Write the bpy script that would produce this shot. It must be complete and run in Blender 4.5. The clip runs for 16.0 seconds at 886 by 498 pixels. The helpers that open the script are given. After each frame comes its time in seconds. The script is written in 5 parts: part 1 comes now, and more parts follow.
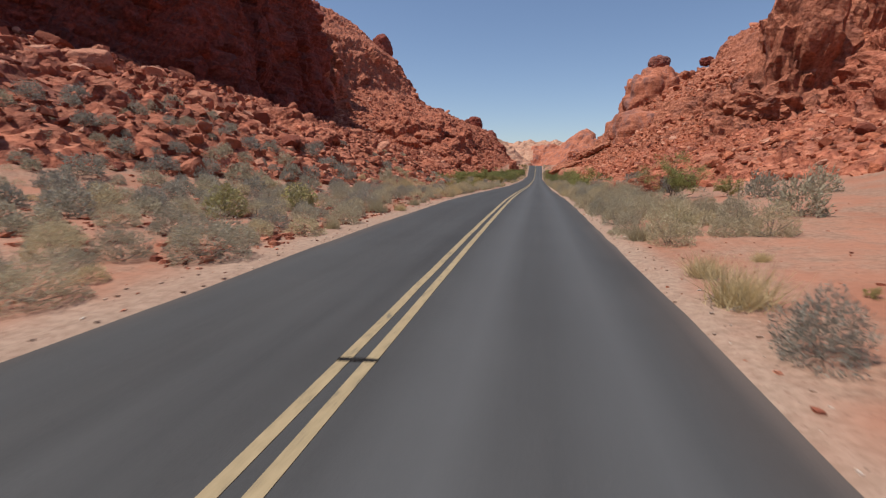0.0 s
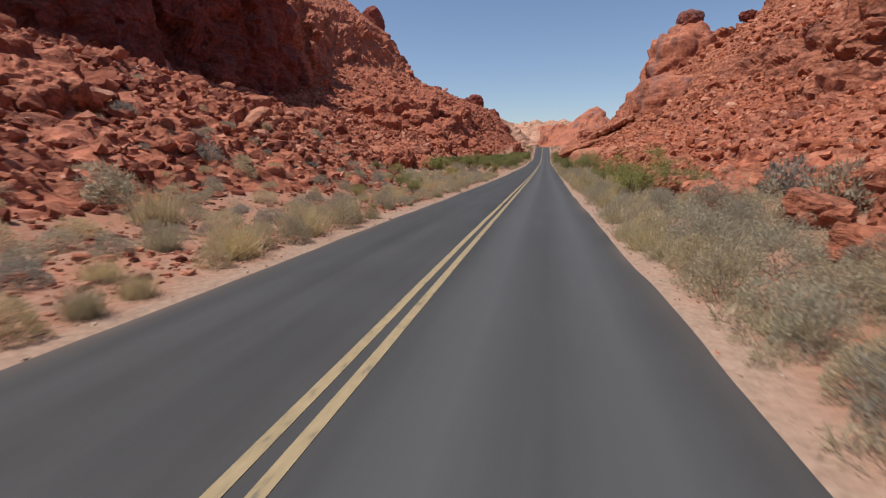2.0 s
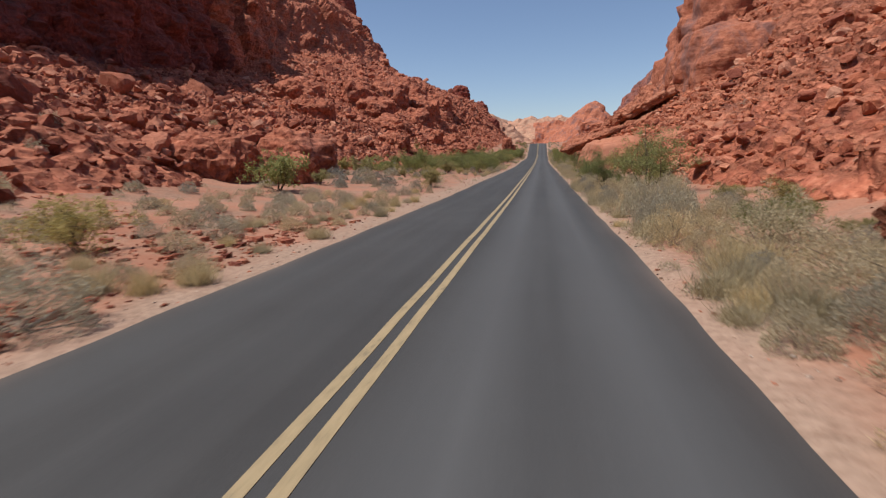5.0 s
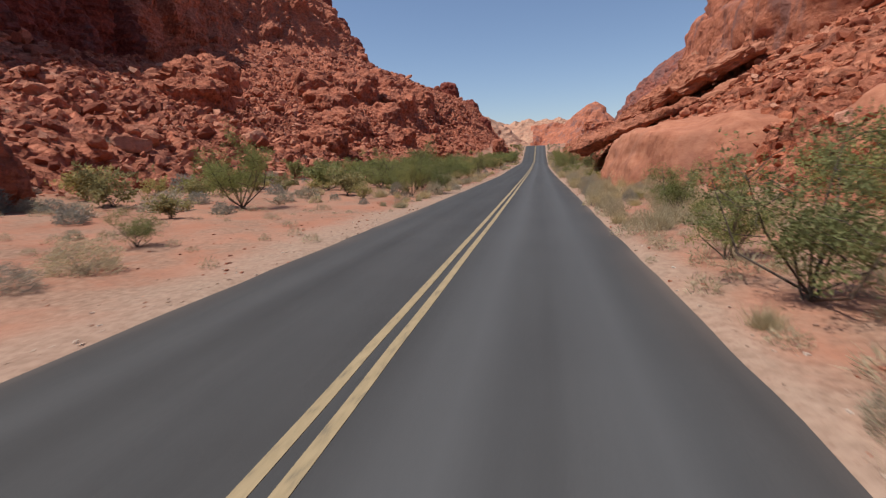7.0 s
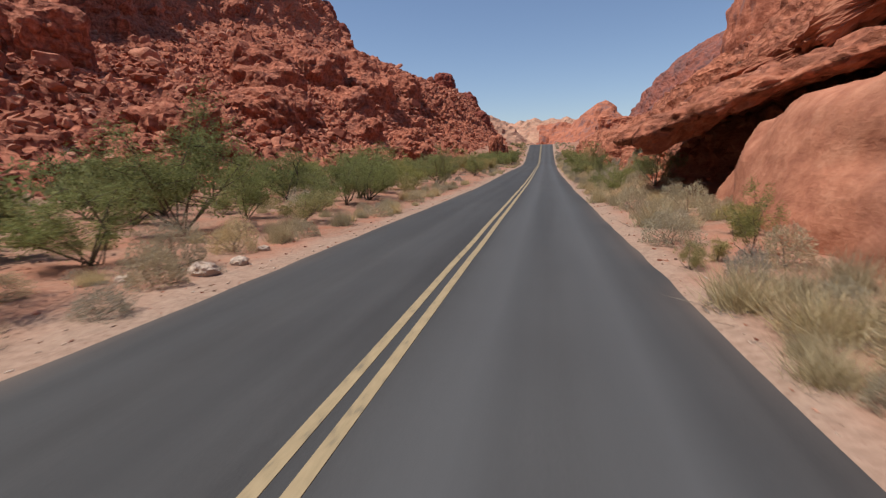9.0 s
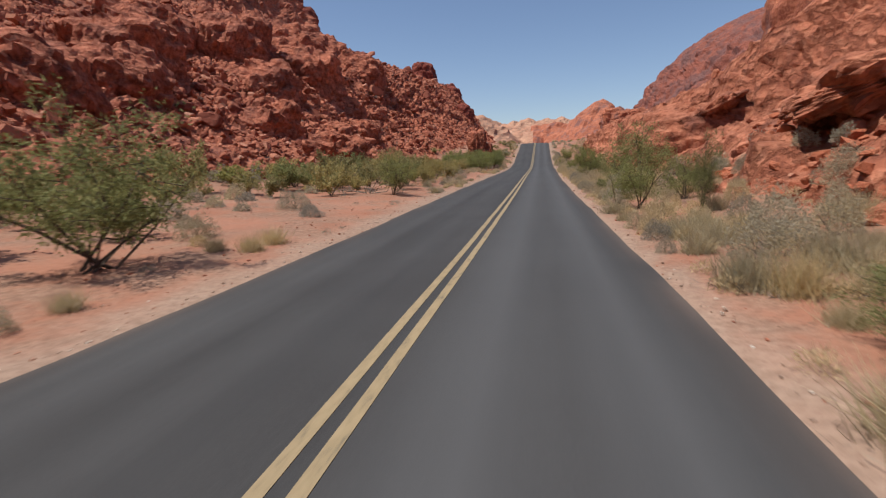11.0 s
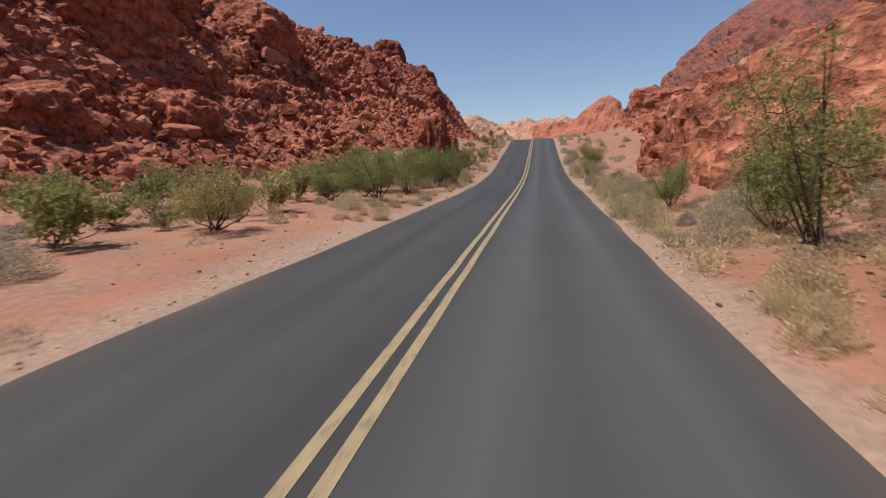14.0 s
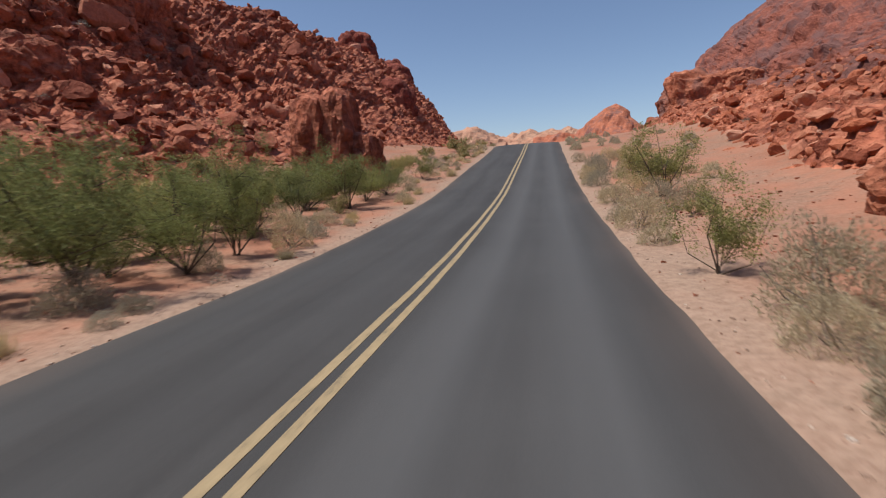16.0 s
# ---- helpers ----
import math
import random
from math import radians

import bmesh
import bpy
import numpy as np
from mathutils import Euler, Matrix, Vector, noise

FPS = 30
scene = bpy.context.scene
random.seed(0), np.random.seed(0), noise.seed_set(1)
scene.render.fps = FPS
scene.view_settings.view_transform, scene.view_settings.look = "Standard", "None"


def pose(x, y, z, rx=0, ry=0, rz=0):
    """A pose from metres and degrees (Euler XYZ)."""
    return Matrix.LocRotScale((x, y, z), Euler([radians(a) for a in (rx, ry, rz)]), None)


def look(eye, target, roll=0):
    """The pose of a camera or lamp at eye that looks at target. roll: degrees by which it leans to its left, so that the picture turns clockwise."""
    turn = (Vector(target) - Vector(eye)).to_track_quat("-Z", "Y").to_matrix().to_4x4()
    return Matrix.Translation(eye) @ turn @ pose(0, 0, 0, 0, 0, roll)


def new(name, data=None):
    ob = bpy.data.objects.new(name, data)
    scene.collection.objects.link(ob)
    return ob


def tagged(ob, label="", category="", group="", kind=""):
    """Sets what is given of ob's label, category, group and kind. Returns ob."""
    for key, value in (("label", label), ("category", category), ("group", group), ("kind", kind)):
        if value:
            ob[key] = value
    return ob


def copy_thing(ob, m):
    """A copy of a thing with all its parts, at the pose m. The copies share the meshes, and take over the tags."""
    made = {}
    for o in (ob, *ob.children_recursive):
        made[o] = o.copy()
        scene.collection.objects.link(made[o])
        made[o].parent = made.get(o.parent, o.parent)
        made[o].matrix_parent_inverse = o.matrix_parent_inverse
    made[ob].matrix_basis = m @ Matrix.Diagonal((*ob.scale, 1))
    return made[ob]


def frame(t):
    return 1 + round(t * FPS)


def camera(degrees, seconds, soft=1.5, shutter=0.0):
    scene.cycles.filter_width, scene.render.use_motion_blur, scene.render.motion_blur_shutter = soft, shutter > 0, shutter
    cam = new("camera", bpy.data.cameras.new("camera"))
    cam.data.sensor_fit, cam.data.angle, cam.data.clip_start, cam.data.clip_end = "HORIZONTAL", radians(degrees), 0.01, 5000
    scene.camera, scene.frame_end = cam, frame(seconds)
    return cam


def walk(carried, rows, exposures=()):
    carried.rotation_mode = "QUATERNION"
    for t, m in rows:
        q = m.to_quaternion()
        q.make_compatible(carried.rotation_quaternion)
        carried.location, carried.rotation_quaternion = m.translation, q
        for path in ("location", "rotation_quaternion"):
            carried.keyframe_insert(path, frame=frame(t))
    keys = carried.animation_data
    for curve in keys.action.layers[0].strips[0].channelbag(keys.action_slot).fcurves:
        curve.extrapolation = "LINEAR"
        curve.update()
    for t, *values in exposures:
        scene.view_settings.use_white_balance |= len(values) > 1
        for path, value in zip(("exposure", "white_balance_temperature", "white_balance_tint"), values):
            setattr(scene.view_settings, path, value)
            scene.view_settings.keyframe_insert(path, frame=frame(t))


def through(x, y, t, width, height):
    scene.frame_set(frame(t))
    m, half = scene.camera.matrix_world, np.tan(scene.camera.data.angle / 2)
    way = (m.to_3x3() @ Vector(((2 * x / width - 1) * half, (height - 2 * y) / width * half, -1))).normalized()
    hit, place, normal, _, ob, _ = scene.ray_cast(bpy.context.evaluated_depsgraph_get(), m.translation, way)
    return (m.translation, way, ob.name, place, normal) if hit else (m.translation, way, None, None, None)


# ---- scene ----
cam = camera(85.3, 16.0, 1.25, 0.14)
# seconds, eye x y z, turn x y z
PATH = [
    (0.0, 0.018, 0.016, 1.708, 81.206, -1.000, 11.054),
    (0.5, 0.091, 7.250, 1.893, 80.039, -0.441, 11.202),
    (1.0, 0.147, 14.454, 2.060, 79.456, 0.071, 11.595),
    (1.5, 0.156, 21.582, 2.205, 79.481, 0.397, 11.739),
    (2.0, 0.095, 28.654, 2.293, 79.304, 0.206, 11.819),
    (2.5, 0.029, 35.783, 2.284, 79.194, 0.176, 11.909),
    (3.0, -0.011, 42.962, 2.231, 78.917, 0.181, 11.958),
    (3.5, -0.037, 50.183, 2.172, 78.678, 0.706, 11.763),
    (4.0, -0.027, 57.406, 2.122, 78.882, 1.119, 11.519),
    (6.5, -0.014, 99.181, 1.862, 79.916, 1.372, 11.255),
    (7.0, 0.093, 107.441, 1.910, 80.017, 1.906, 11.238),
    (7.5, 0.129, 115.469, 1.949, 80.041, 1.949, 11.417),
    (8.0, 0.137, 123.327, 1.964, 79.990, 1.687, 11.781),
    (8.5, 0.088, 131.050, 1.974, 79.960, 1.763, 12.010),
    (9.0, 0.024, 138.659, 1.991, 80.080, 1.327, 11.920),
    (11.5, -0.116, 178.929, 2.198, 80.335, 1.531, 11.242),
    (12.0, -0.181, 187.167, 2.322, 80.234, 1.798, 11.314),
    (12.5, -0.225, 195.339, 2.452, 80.948, 2.550, 11.289),
    (13.0, -0.228, 203.346, 2.582, 81.104, 2.541, 11.304),
    (13.5, -0.229, 211.226, 2.706, 80.848, 2.529, 11.319),
    (14.0, -0.205, 219.022, 2.820, 80.794, 2.265, 11.351),
    (14.5, -0.143, 226.761, 2.932, 80.736, 2.307, 11.449),
    (15.0, 0.054, 234.486, 3.060, 80.875, 2.678, 11.524),
    (15.5, 0.294, 242.254, 3.203, 81.528, 3.009, 11.602),
    (16.0, 0.471, 250.027, 3.360, 82.497, 3.041, 11.999),
]
walk(cam, [(t, pose(x, y, z, rx, ry, rz)) for t, x, y, z, rx, ry, rz in PATH])

# ---- world, sun, exposure ----
SUN_FROM = Vector((-0.41, -0.20, 1.0)).normalized()
SUN_UP = math.asin(SUN_FROM.z)
SUN_ROUND = math.atan2(SUN_FROM.x, SUN_FROM.y)
world = bpy.data.worlds.new("desert_sky")
scene.world = world
world.use_nodes = True
wn = world.node_tree
wn.nodes.clear()
sky = wn.nodes.new("ShaderNodeTexSky")
sky.sky_type = "NISHITA"
sky.sun_disc = False
sky.sun_elevation = SUN_UP
sky.sun_rotation = SUN_ROUND
sky.altitude = 600.0
sky.air_density = 1.0
sky.dust_density = 0.8
sky.ozone_density = 1.8
sky_back = wn.nodes.new("ShaderNodeBackground")
sky_back.inputs["Strength"].default_value = 0.095
sky_out = wn.nodes.new("ShaderNodeOutputWorld")
haze = wn.nodes.new("ShaderNodeMix")
haze.data_type, haze.blend_type = "RGBA", "MULTIPLY"
haze.inputs[0].default_value = 1.0
haze.inputs[7].default_value = (1.03, 1.0, 1.03, 1)
wn.links.new(sky.outputs[0], haze.inputs[6])
wn.links.new(haze.outputs[2], sky_back.inputs["Color"])
wn.links.new(sky_back.outputs[0], sky_out.inputs["Surface"])
sun_data = bpy.data.lights.new("sun", "SUN")
sun_data.energy = 4.25
sun_data.angle = radians(0.53)
sun_data.color = (1.0, 0.94, 0.86)
sun = new("sun", sun_data)
sun.matrix_world = look(SUN_FROM * 300, (0, 0, 0))
scene.view_settings.exposure = 0.2

# ---- materials ----
def material(name, rough=0.9):
    m = bpy.data.materials.new(name)
    m.use_nodes = True
    nt = m.node_tree
    shader = nt.nodes["Principled BSDF"]
    shader.inputs["Roughness"].default_value = rough
    shader.inputs["Specular IOR Level"].default_value = 0.25
    return m, nt, shader


def place_of(nt):
    return nt.nodes.new("ShaderNodeNewGeometry").outputs["Position"]


def speckle(nt, where, scale, detail=4.0, rough=0.6, squash=None):
    if squash:
        mp = nt.nodes.new("ShaderNodeMapping")
        mp.inputs["Scale"].default_value = squash
        nt.links.new(where, mp.inputs["Vector"])
        where = mp.outputs[0]
    n = nt.nodes.new("ShaderNodeTexNoise")
    n.inputs["Scale"].default_value = scale
    n.inputs["Detail"].default_value = detail
    n.inputs["Roughness"].default_value = rough
    nt.links.new(where, n.inputs["Vector"])
    return n.outputs["Fac"]


def ramp(nt, fac, stops):
    r = nt.nodes.new("ShaderNodeValToRGB")
    els = r.color_ramp.elements
    while len(els) < len(stops):
        els.new(0.5)
    for el, (at, col) in zip(els, stops):
        el.position = at
        el.color = (*col, 1) if len(col) == 3 else col
    nt.links.new(fac, r.inputs["Fac"])
    return r.outputs["Color"]


def blend(nt, a, b, fac, kind="MIX"):
    m = nt.nodes.new("ShaderNodeMix")
    m.data_type = "RGBA"
    m.blend_type = kind
    for value, slot in ((a, 6), (b, 7), (fac, 0)):
        if isinstance(value, (int, float)):
            m.inputs[slot].default_value = value
        elif isinstance(value, tuple):
            m.inputs[slot].default_value = (*value, 1)
        else:
            nt.links.new(value, m.inputs[slot])
    return m.outputs[2]


def relief(nt, shader, height, strength, distance):
    b = nt.nodes.new("ShaderNodeBump")
    b.inputs["Strength"].default_value = strength
    b.inputs["Distance"].default_value = distance
    nt.links.new(height, b.inputs["Height"])
    nt.links.new(b.outputs[0], shader.inputs["Normal"])


def attribute(nt, name):
    a = nt.nodes.new("ShaderNodeAttribute")
    a.attribute_name = name
    return a.outputs["Fac"]


def red_rock(name, light, mid, dark, varnish, sand=0.0, blocky=0.9, stained=(0.13, 0.062, 0.056), spread_of=(0.52, 0.66), banding=0.7, bumpy=0.9):
    """Weathered red sandstone with bedding, dark varnish and dust on its ledges."""
    m, nt, sh = material(name, 0.92)
    p = place_of(nt)
    big = speckle(nt, p, 0.09, 5, 0.62)
    fine = speckle(nt, p, 1.6, 6, 0.7)
    beds = speckle(nt, p, 0.55, 4, 0.6, (0.25, 0.25, 2.6))
    col = ramp(nt, fine, [(0.28, dark), (0.5, mid), (0.72, light)])
    col = blend(nt, col, ramp(nt, beds, [(0.35, (0.62, 0.55, 0.52)), (0.65, (1.12, 1.1, 1.08))]), banding, "MULTIPLY")
    col = blend(nt, col, ramp(nt, big, [(0.35, (0.8, 0.72, 0.7)), (0.62, (1.15, 1.12, 1.1))]), 0.8, "MULTIPLY")
    stain = ramp(nt, speckle(nt, p, 0.16, 6, 0.68, (1, 1, 0.45)), [(spread_of[0], (0, 0, 0)), (spread_of[1], (1, 1, 1))])
    col = blend(nt, col, stained, blend(nt, (0, 0, 0), stain, varnish))
    if sand:
        up = nt.nodes.new("ShaderNodeSeparateXYZ")
        geo = nt.nodes.new("ShaderNodeNewGeometry")
        nt.links.new(geo.outputs["Normal"], up.inputs[0])
        flat = ramp(nt, up.outputs["Z"], [(0.72, (0, 0, 0)), (0.97, (1, 1, 1))])
        col = blend(nt, col, (0.50, 0.20, 0.115), blend(nt, (0, 0, 0), flat, sand))
    nt.links.new(col, sh.inputs["Base Color"])
    add = nt.nodes.new("ShaderNodeMath")
    add.operation = "MULTIPLY_ADD"
    add.inputs[1].default_value = 0.45
    nt.links.new(beds, add.inputs[0])
    nt.links.new(fine, add.inputs[2])
    cracks = nt.nodes.new("ShaderNodeTexVoronoi")
    cracks.feature = "F2"
    cracks.inputs["Scale"].default_value = 0.9
    warp = nt.nodes.new("ShaderNodeVectorMath")
    warp.operation = "ADD"
    nt.links.new(p, warp.inputs[0])
    nt.links.new(fine, warp.inputs[1])
    nt.links.new(warp.outputs[0], cracks.inputs["Vector"])
    both = nt.nodes.new("ShaderNodeMath")
    both.operation = "MULTIPLY_ADD"
    both.inputs[1].default_value = -blocky
    nt.links.new(cracks.outputs["Distance"], both.inputs[0])
    nt.links.new(add.outputs[0], both.inputs[2])
    relief(nt, sh, both.outputs[0], bumpy, 0.5)
    return m


ROCK = red_rock("red_sandstone", (0.60, 0.270, 0.172), (0.40, 0.137, 0.080), (0.155, 0.044, 0.030), 0.45, 0.35, 1.1)
PALE_ROCK = red_rock("salmon_sandstone", (0.55, 0.258, 0.162), (0.38, 0.142, 0.083), (0.15, 0.050, 0.033), 0.55, 0.3, 1.0)
# CLIFF: varnish stains, and base colours darkened to carry the cliffs' shade
CLIFF = red_rock("varnished_shaded_sandstone", (0.36, 0.110, 0.072), (0.23, 0.062, 0.044), (0.12, 0.034, 0.028), 0.7, 0.12)
SLAB = red_rock("orange_slickrock", (0.46, 0.222, 0.140), (0.36, 0.152, 0.092), (0.24, 0.088, 0.054), 0.5, 0.3, 0.08, (0.22, 0.11, 0.078), (0.50, 0.66), 0.35, 0.3)
DOME = red_rock("purple_varnished_dome", (0.37, 0.145, 0.098), (0.28, 0.098, 0.068), (0.16, 0.056, 0.044), 0.85, 0.08, 0.5, (0.150, 0.080, 0.074), (0.44, 0.58))
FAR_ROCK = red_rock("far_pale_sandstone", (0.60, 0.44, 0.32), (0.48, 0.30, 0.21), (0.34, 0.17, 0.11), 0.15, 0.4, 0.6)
WALL = red_rock("stained_sandstone_wall", (0.56, 0.25, 0.158), (0.42, 0.155, 0.09), (0.25, 0.080, 0.05), 0.75, 0.25, 0.3, (0.19, 0.105, 0.096), (0.50, 0.60))


def sandy_ground():
    m, nt, sh = material("red_sand", 0.95)
    p = place_of(nt)
    big = speckle(nt, p, 0.22, 5, 0.6)
    patch = speckle(nt, p, 0.45, 6, 0.7)
    fine = speckle(nt, p, 7.0, 5, 0.7)
    sand = ramp(nt, big, [(0.3, (0.275, 0.115, 0.070)), (0.5, (0.345, 0.160, 0.102)), (0.72, (0.39, 0.198, 0.133))])
    litter = ramp(nt, fine, [(0.3, (0.17, 0.10, 0.070)), (0.7, (0.36, 0.235, 0.165))])
    sand = blend(nt, sand, litter, ramp(nt, patch, [(0.42, (0, 0, 0)), (0.60, (0.8, 0.8, 0.8))]))
    gravel = ramp(nt, fine, [(0.3, (0.272, 0.190, 0.140)), (0.7, (0.375, 0.272, 0.205))])
    col = blend(nt, sand, gravel, attribute(nt, "gravel"))
    col = blend(nt, col, ramp(nt, fine, [(0.32, (0.72, 0.70, 0.68)), (0.6, (1.06, 1.05, 1.05))]), 0.4, "MULTIPLY")
    grit = ramp(nt, speckle(nt, p, 18.0, 2, 0.5), [(0.6, (0, 0, 0)), (0.68, (1, 1, 1))])
    col = blend(nt, col, (0.17, 0.08, 0.058), blend(nt, (0, 0, 0), grit, 0.4))
    nt.links.new(col, sh.inputs["Base Color"])
    add = nt.nodes.new("ShaderNodeMath")
    nt.links.new(fine, add.inputs[0])
    nt.links.new(speckle(nt, p, 1.3, 3, 0.5), add.inputs[1])
    relief(nt, sh, add.outputs[0], 0.25, 0.07)
    return m


def asphalt():
    m, nt, sh = material("worn_asphalt", 0.8)
    p = place_of(nt)
    streaks = speckle(nt, p, 0.9, 4, 0.6, (1.4, 0.06, 1))
    grain = speckle(nt, p, 60.0, 3, 0.8)
    patch = speckle(nt, p, 0.35, 4, 0.6)
    col = ramp(nt, streaks, [(0.3, (0.039, 0.039, 0.040)), (0.7, (0.058, 0.058, 0.059))])
    col = blend(nt, col, ramp(nt, grain, [(0.3, (0.72, 0.72, 0.72)), (0.7, (1.25, 1.24, 1.22))]), 0.8, "MULTIPLY")
    col = blend(nt, col, ramp(nt, patch, [(0.35, (0.9, 0.88, 0.87)), (0.65, (1.08, 1.07, 1.06))]), 0.8, "MULTIPLY")
    col = blend(nt, col, (0.097, 0.099, 0.103), blend(nt, (0, 0, 0), attribute(nt, "wheel"), 0.45))
    col = blend(nt, col, (0.30, 0.20, 0.15), blend(nt, (0, 0, 0), attribute(nt, "dust"), 0.3))
    nt.links.new(col, sh.inputs["Base Color"])
    relief(nt, sh, grain, 0.35, 0.01)
    return m


def line_paint():
    m, nt, sh = material("worn_yellow_paint", 0.75)
    p = place_of(nt)
    wear = speckle(nt, p, 9.0, 6, 0.75, (1, 0.35, 1))
    col = ramp(nt, wear, [(0.28, (0.11, 0.10, 0.08)), (0.44, (0.28, 0.215, 0.125)), (0.72, (0.365, 0.28, 0.165))])
    nt.links.new(col, sh.inputs["Base Color"])
    return m


def foliage(name, dark, light, rough=0.75, through=0.4):
    m, nt, sh = material(name, rough)
    info = nt.nodes.new("ShaderNodeObjectInfo")
    geo = nt.nodes.new("ShaderNodeNewGeometry")
    a = ramp(nt, geo.outputs["Random Per Island"], [(0.0, dark), (1.0, light)])
    b = ramp(nt, info.outputs["Random"], [(0.0, (0.78, 0.8, 0.85)), (0.5, (1, 1, 1)), (1.0, (1.22, 1.15, 1.0))])
    col = blend(nt, a, b, 1.0, "MULTIPLY")
    nt.links.new(col, sh.inputs["Base Color"])
    if through:
        glow = nt.nodes.new("ShaderNodeBsdfTranslucent")
        nt.links.new(col, glow.inputs["Color"])
        mix = nt.nodes.new("ShaderNodeMixShader")
        mix.inputs[0].default_value = through
        nt.links.new(sh.outputs[0], mix.inputs[1])
        nt.links.new(glow.outputs[0], mix.inputs[2])
        nt.links.new(mix.outputs[0], nt.nodes["Material Output"].inputs["Surface"])
    return m


SAND = sandy_ground()
TAR = red_rock("dark_tar", (0.035, 0.033, 0.032), (0.024, 0.023, 0.022), (0.016, 0.015, 0.015), 0.0)
ASPHALT = asphalt()
PAINT = line_paint()
SAGE = foliage("sage_leaves", (0.34, 0.305, 0.212), (0.53, 0.48, 0.355))
GREY_SAGE = foliage("grey_sage_leaves", (0.245, 0.228, 0.182), (0.41, 0.385, 0.315))
DRY = foliage("dry_bush_leaves", (0.39, 0.325, 0.205), (0.59, 0.505, 0.35))
STRAW = foliage("dry_straw", (0.38, 0.31, 0.18), (0.64, 0.55, 0.36))
CREOSOTE = foliage("creosote_leaves", (0.165, 0.178, 0.060), (0.335, 0.35, 0.148), 0.75, 0.45)
OLIVE = foliage("olive_brush_leaves", (0.24, 0.215, 0.085), (0.45, 0.40, 0.185), 0.75, 0.45)
TREE_GREEN = foliage("tree_leaves", (0.15, 0.17, 0.054), (0.31, 0.335, 0.135), 0.75, 0.45)
TWIG = foliage("grey_twigs", (0.15, 0.12, 0.095), (0.30, 0.25, 0.20), 0.85, 0.0)
BARK = foliage("dark_bark", (0.06, 0.045, 0.036), (0.12, 0.095, 0.075), 0.9, 0.0)
BLOSSOM = foliage("pale_blossom", (0.40, 0.38, 0.16), (0.62, 0.58, 0.36))

# ---- shape of the land ----
def hash3(ix, iy, iz, k=0):
    """Even random numbers from 0 to 1 for whole-number places."""
    h = (ix.astype(np.int64) * 374761393 + iy.astype(np.int64) * 668265263 + iz.astype(np.int64) * 2147483647 + k * 1274126177) & 0xFFFFFFFF
    h = ((h ^ (h >> 13)) * 1274126177) & 0xFFFFFFFF
    h = ((h ^ (h >> 16)) * 2246822519) & 0xFFFFFFFF
    h = h ^ (h >> 15)
    return (h & 0xFFFFFF) / float(0xFFFFFF)


def value_noise(p, k=0):
    """Smooth noise from -1 to 1 at the rows of p."""
    i = np.floor(p).astype(np.int64)
    f = p - i
    f = f * f * (3 - 2 * f)
    out = 0
    for dx in (0, 1):
        wx = f[:, 0] if dx else 1 - f[:, 0]
        for dy in (0, 1):
            wy = f[:, 1] if dy else 1 - f[:, 1]
            for dz in (0, 1):
                wz = f[:, 2] if dz else 1 - f[:, 2]
                out = out + wx * wy * wz * hash3(i[:, 0] + dx, i[:, 1] + dy, i[:, 2] + dz, k)
    return out * 2 - 1


def fractal(p, octaves=4, k=0):
    out, amp, total = 0, 1.0, 0.0
    for o in range(octaves):
        out = out + amp * value_noise(p * 2.03 ** o + 17.3 * o, k + o)
        total += amp
        amp *= 0.5
    return out / total


def cells(p, k=0):
    """Nearest and second distance to scattered seeds, and the nearest seed's random number."""
    i = np.floor(p).astype(np.int64)
    f = p - i
    d1 = np.full(len(p), 9.0)
    d2 = np.full(len(p), 9.0)
    who = np.zeros(len(p))
    for dx in (-1, 0, 1):
        for dy in (-1, 0, 1):
            for dz in (-1, 0, 1):
                c = (i[:, 0] + dx, i[:, 1] + dy, i[:, 2] + dz)
                d = (dx + hash3(*c, k) - f[:, 0]) ** 2 + (dy + hash3(*c, k + 1) - f[:, 1]) ** 2 + (dz + hash3(*c, k + 2) - f[:, 2]) ** 2
                near = d < d1
                d2 = np.where(near, d1, np.minimum(d2, d))
                who = np.where(near, hash3(*c, k + 3), who)
                d1 = np.where(near, d, d1)
    return np.sqrt(d1), np.sqrt(d2), who


def step(a, b, x):
    t = np.clip((x - a) / (b - a), 0, 1)
    return t * t * (3 - 2 * t)


def along(y, stations):
    """Smoothly runs through (y, value) stations."""
    ys = [s[0] for s in stations]
    vs = [s[1] for s in stations]
    return sum(np.interp(y + d, ys, vs) for d in (-9, -4.5, 0, 4.5, 9)) / 5


ROAD_MIDDLE = -1.72
LINE_DRIFT = [(-60, 0), (70, 0), (110, 0.05), (128, 0.09), (150, 0.06), (180, 0.06), (192, 0.10), (205, 0.08), (222, 0), (300, 0)]
EDGE_LEFT = [(-60, -5.42), (2, -5.35), (12, -5.3), (25, -5.3), (60, -5.3), (103, -5.5), (127, -5.52), (142, -5.4), (182, -5.42), (200, -5.72), (231, -5.76), (246, -5.6), (300, -5.6)]
EDGE_RIGHT = [(-60, 2.2), (6, 2.18), (13, 2.08), (27, 2), (48, 1.8), (62, 1.85), (105, 2.16), (145, 2.12), (185, 1.95), (205, 1.8), (232, 1.96), (248, 2.3), (300, 2.12)]
ROAD_RISE = [(-400, -1.0), (0, -0.32), (14, 0.02), (29, 0.24), (43, 0.19), (57, 0.08), (99, -0.18), (139, -0.05), (179, 0.16), (211, 0.67), (250, 1.32), (262, 1.7),
             (275, 2.7), (287, 4.4), (300, 6.2), (313, 8.2), (324, 8.6), (345, 7.3), (400, 1.0), (470, -4), (900, -6)]


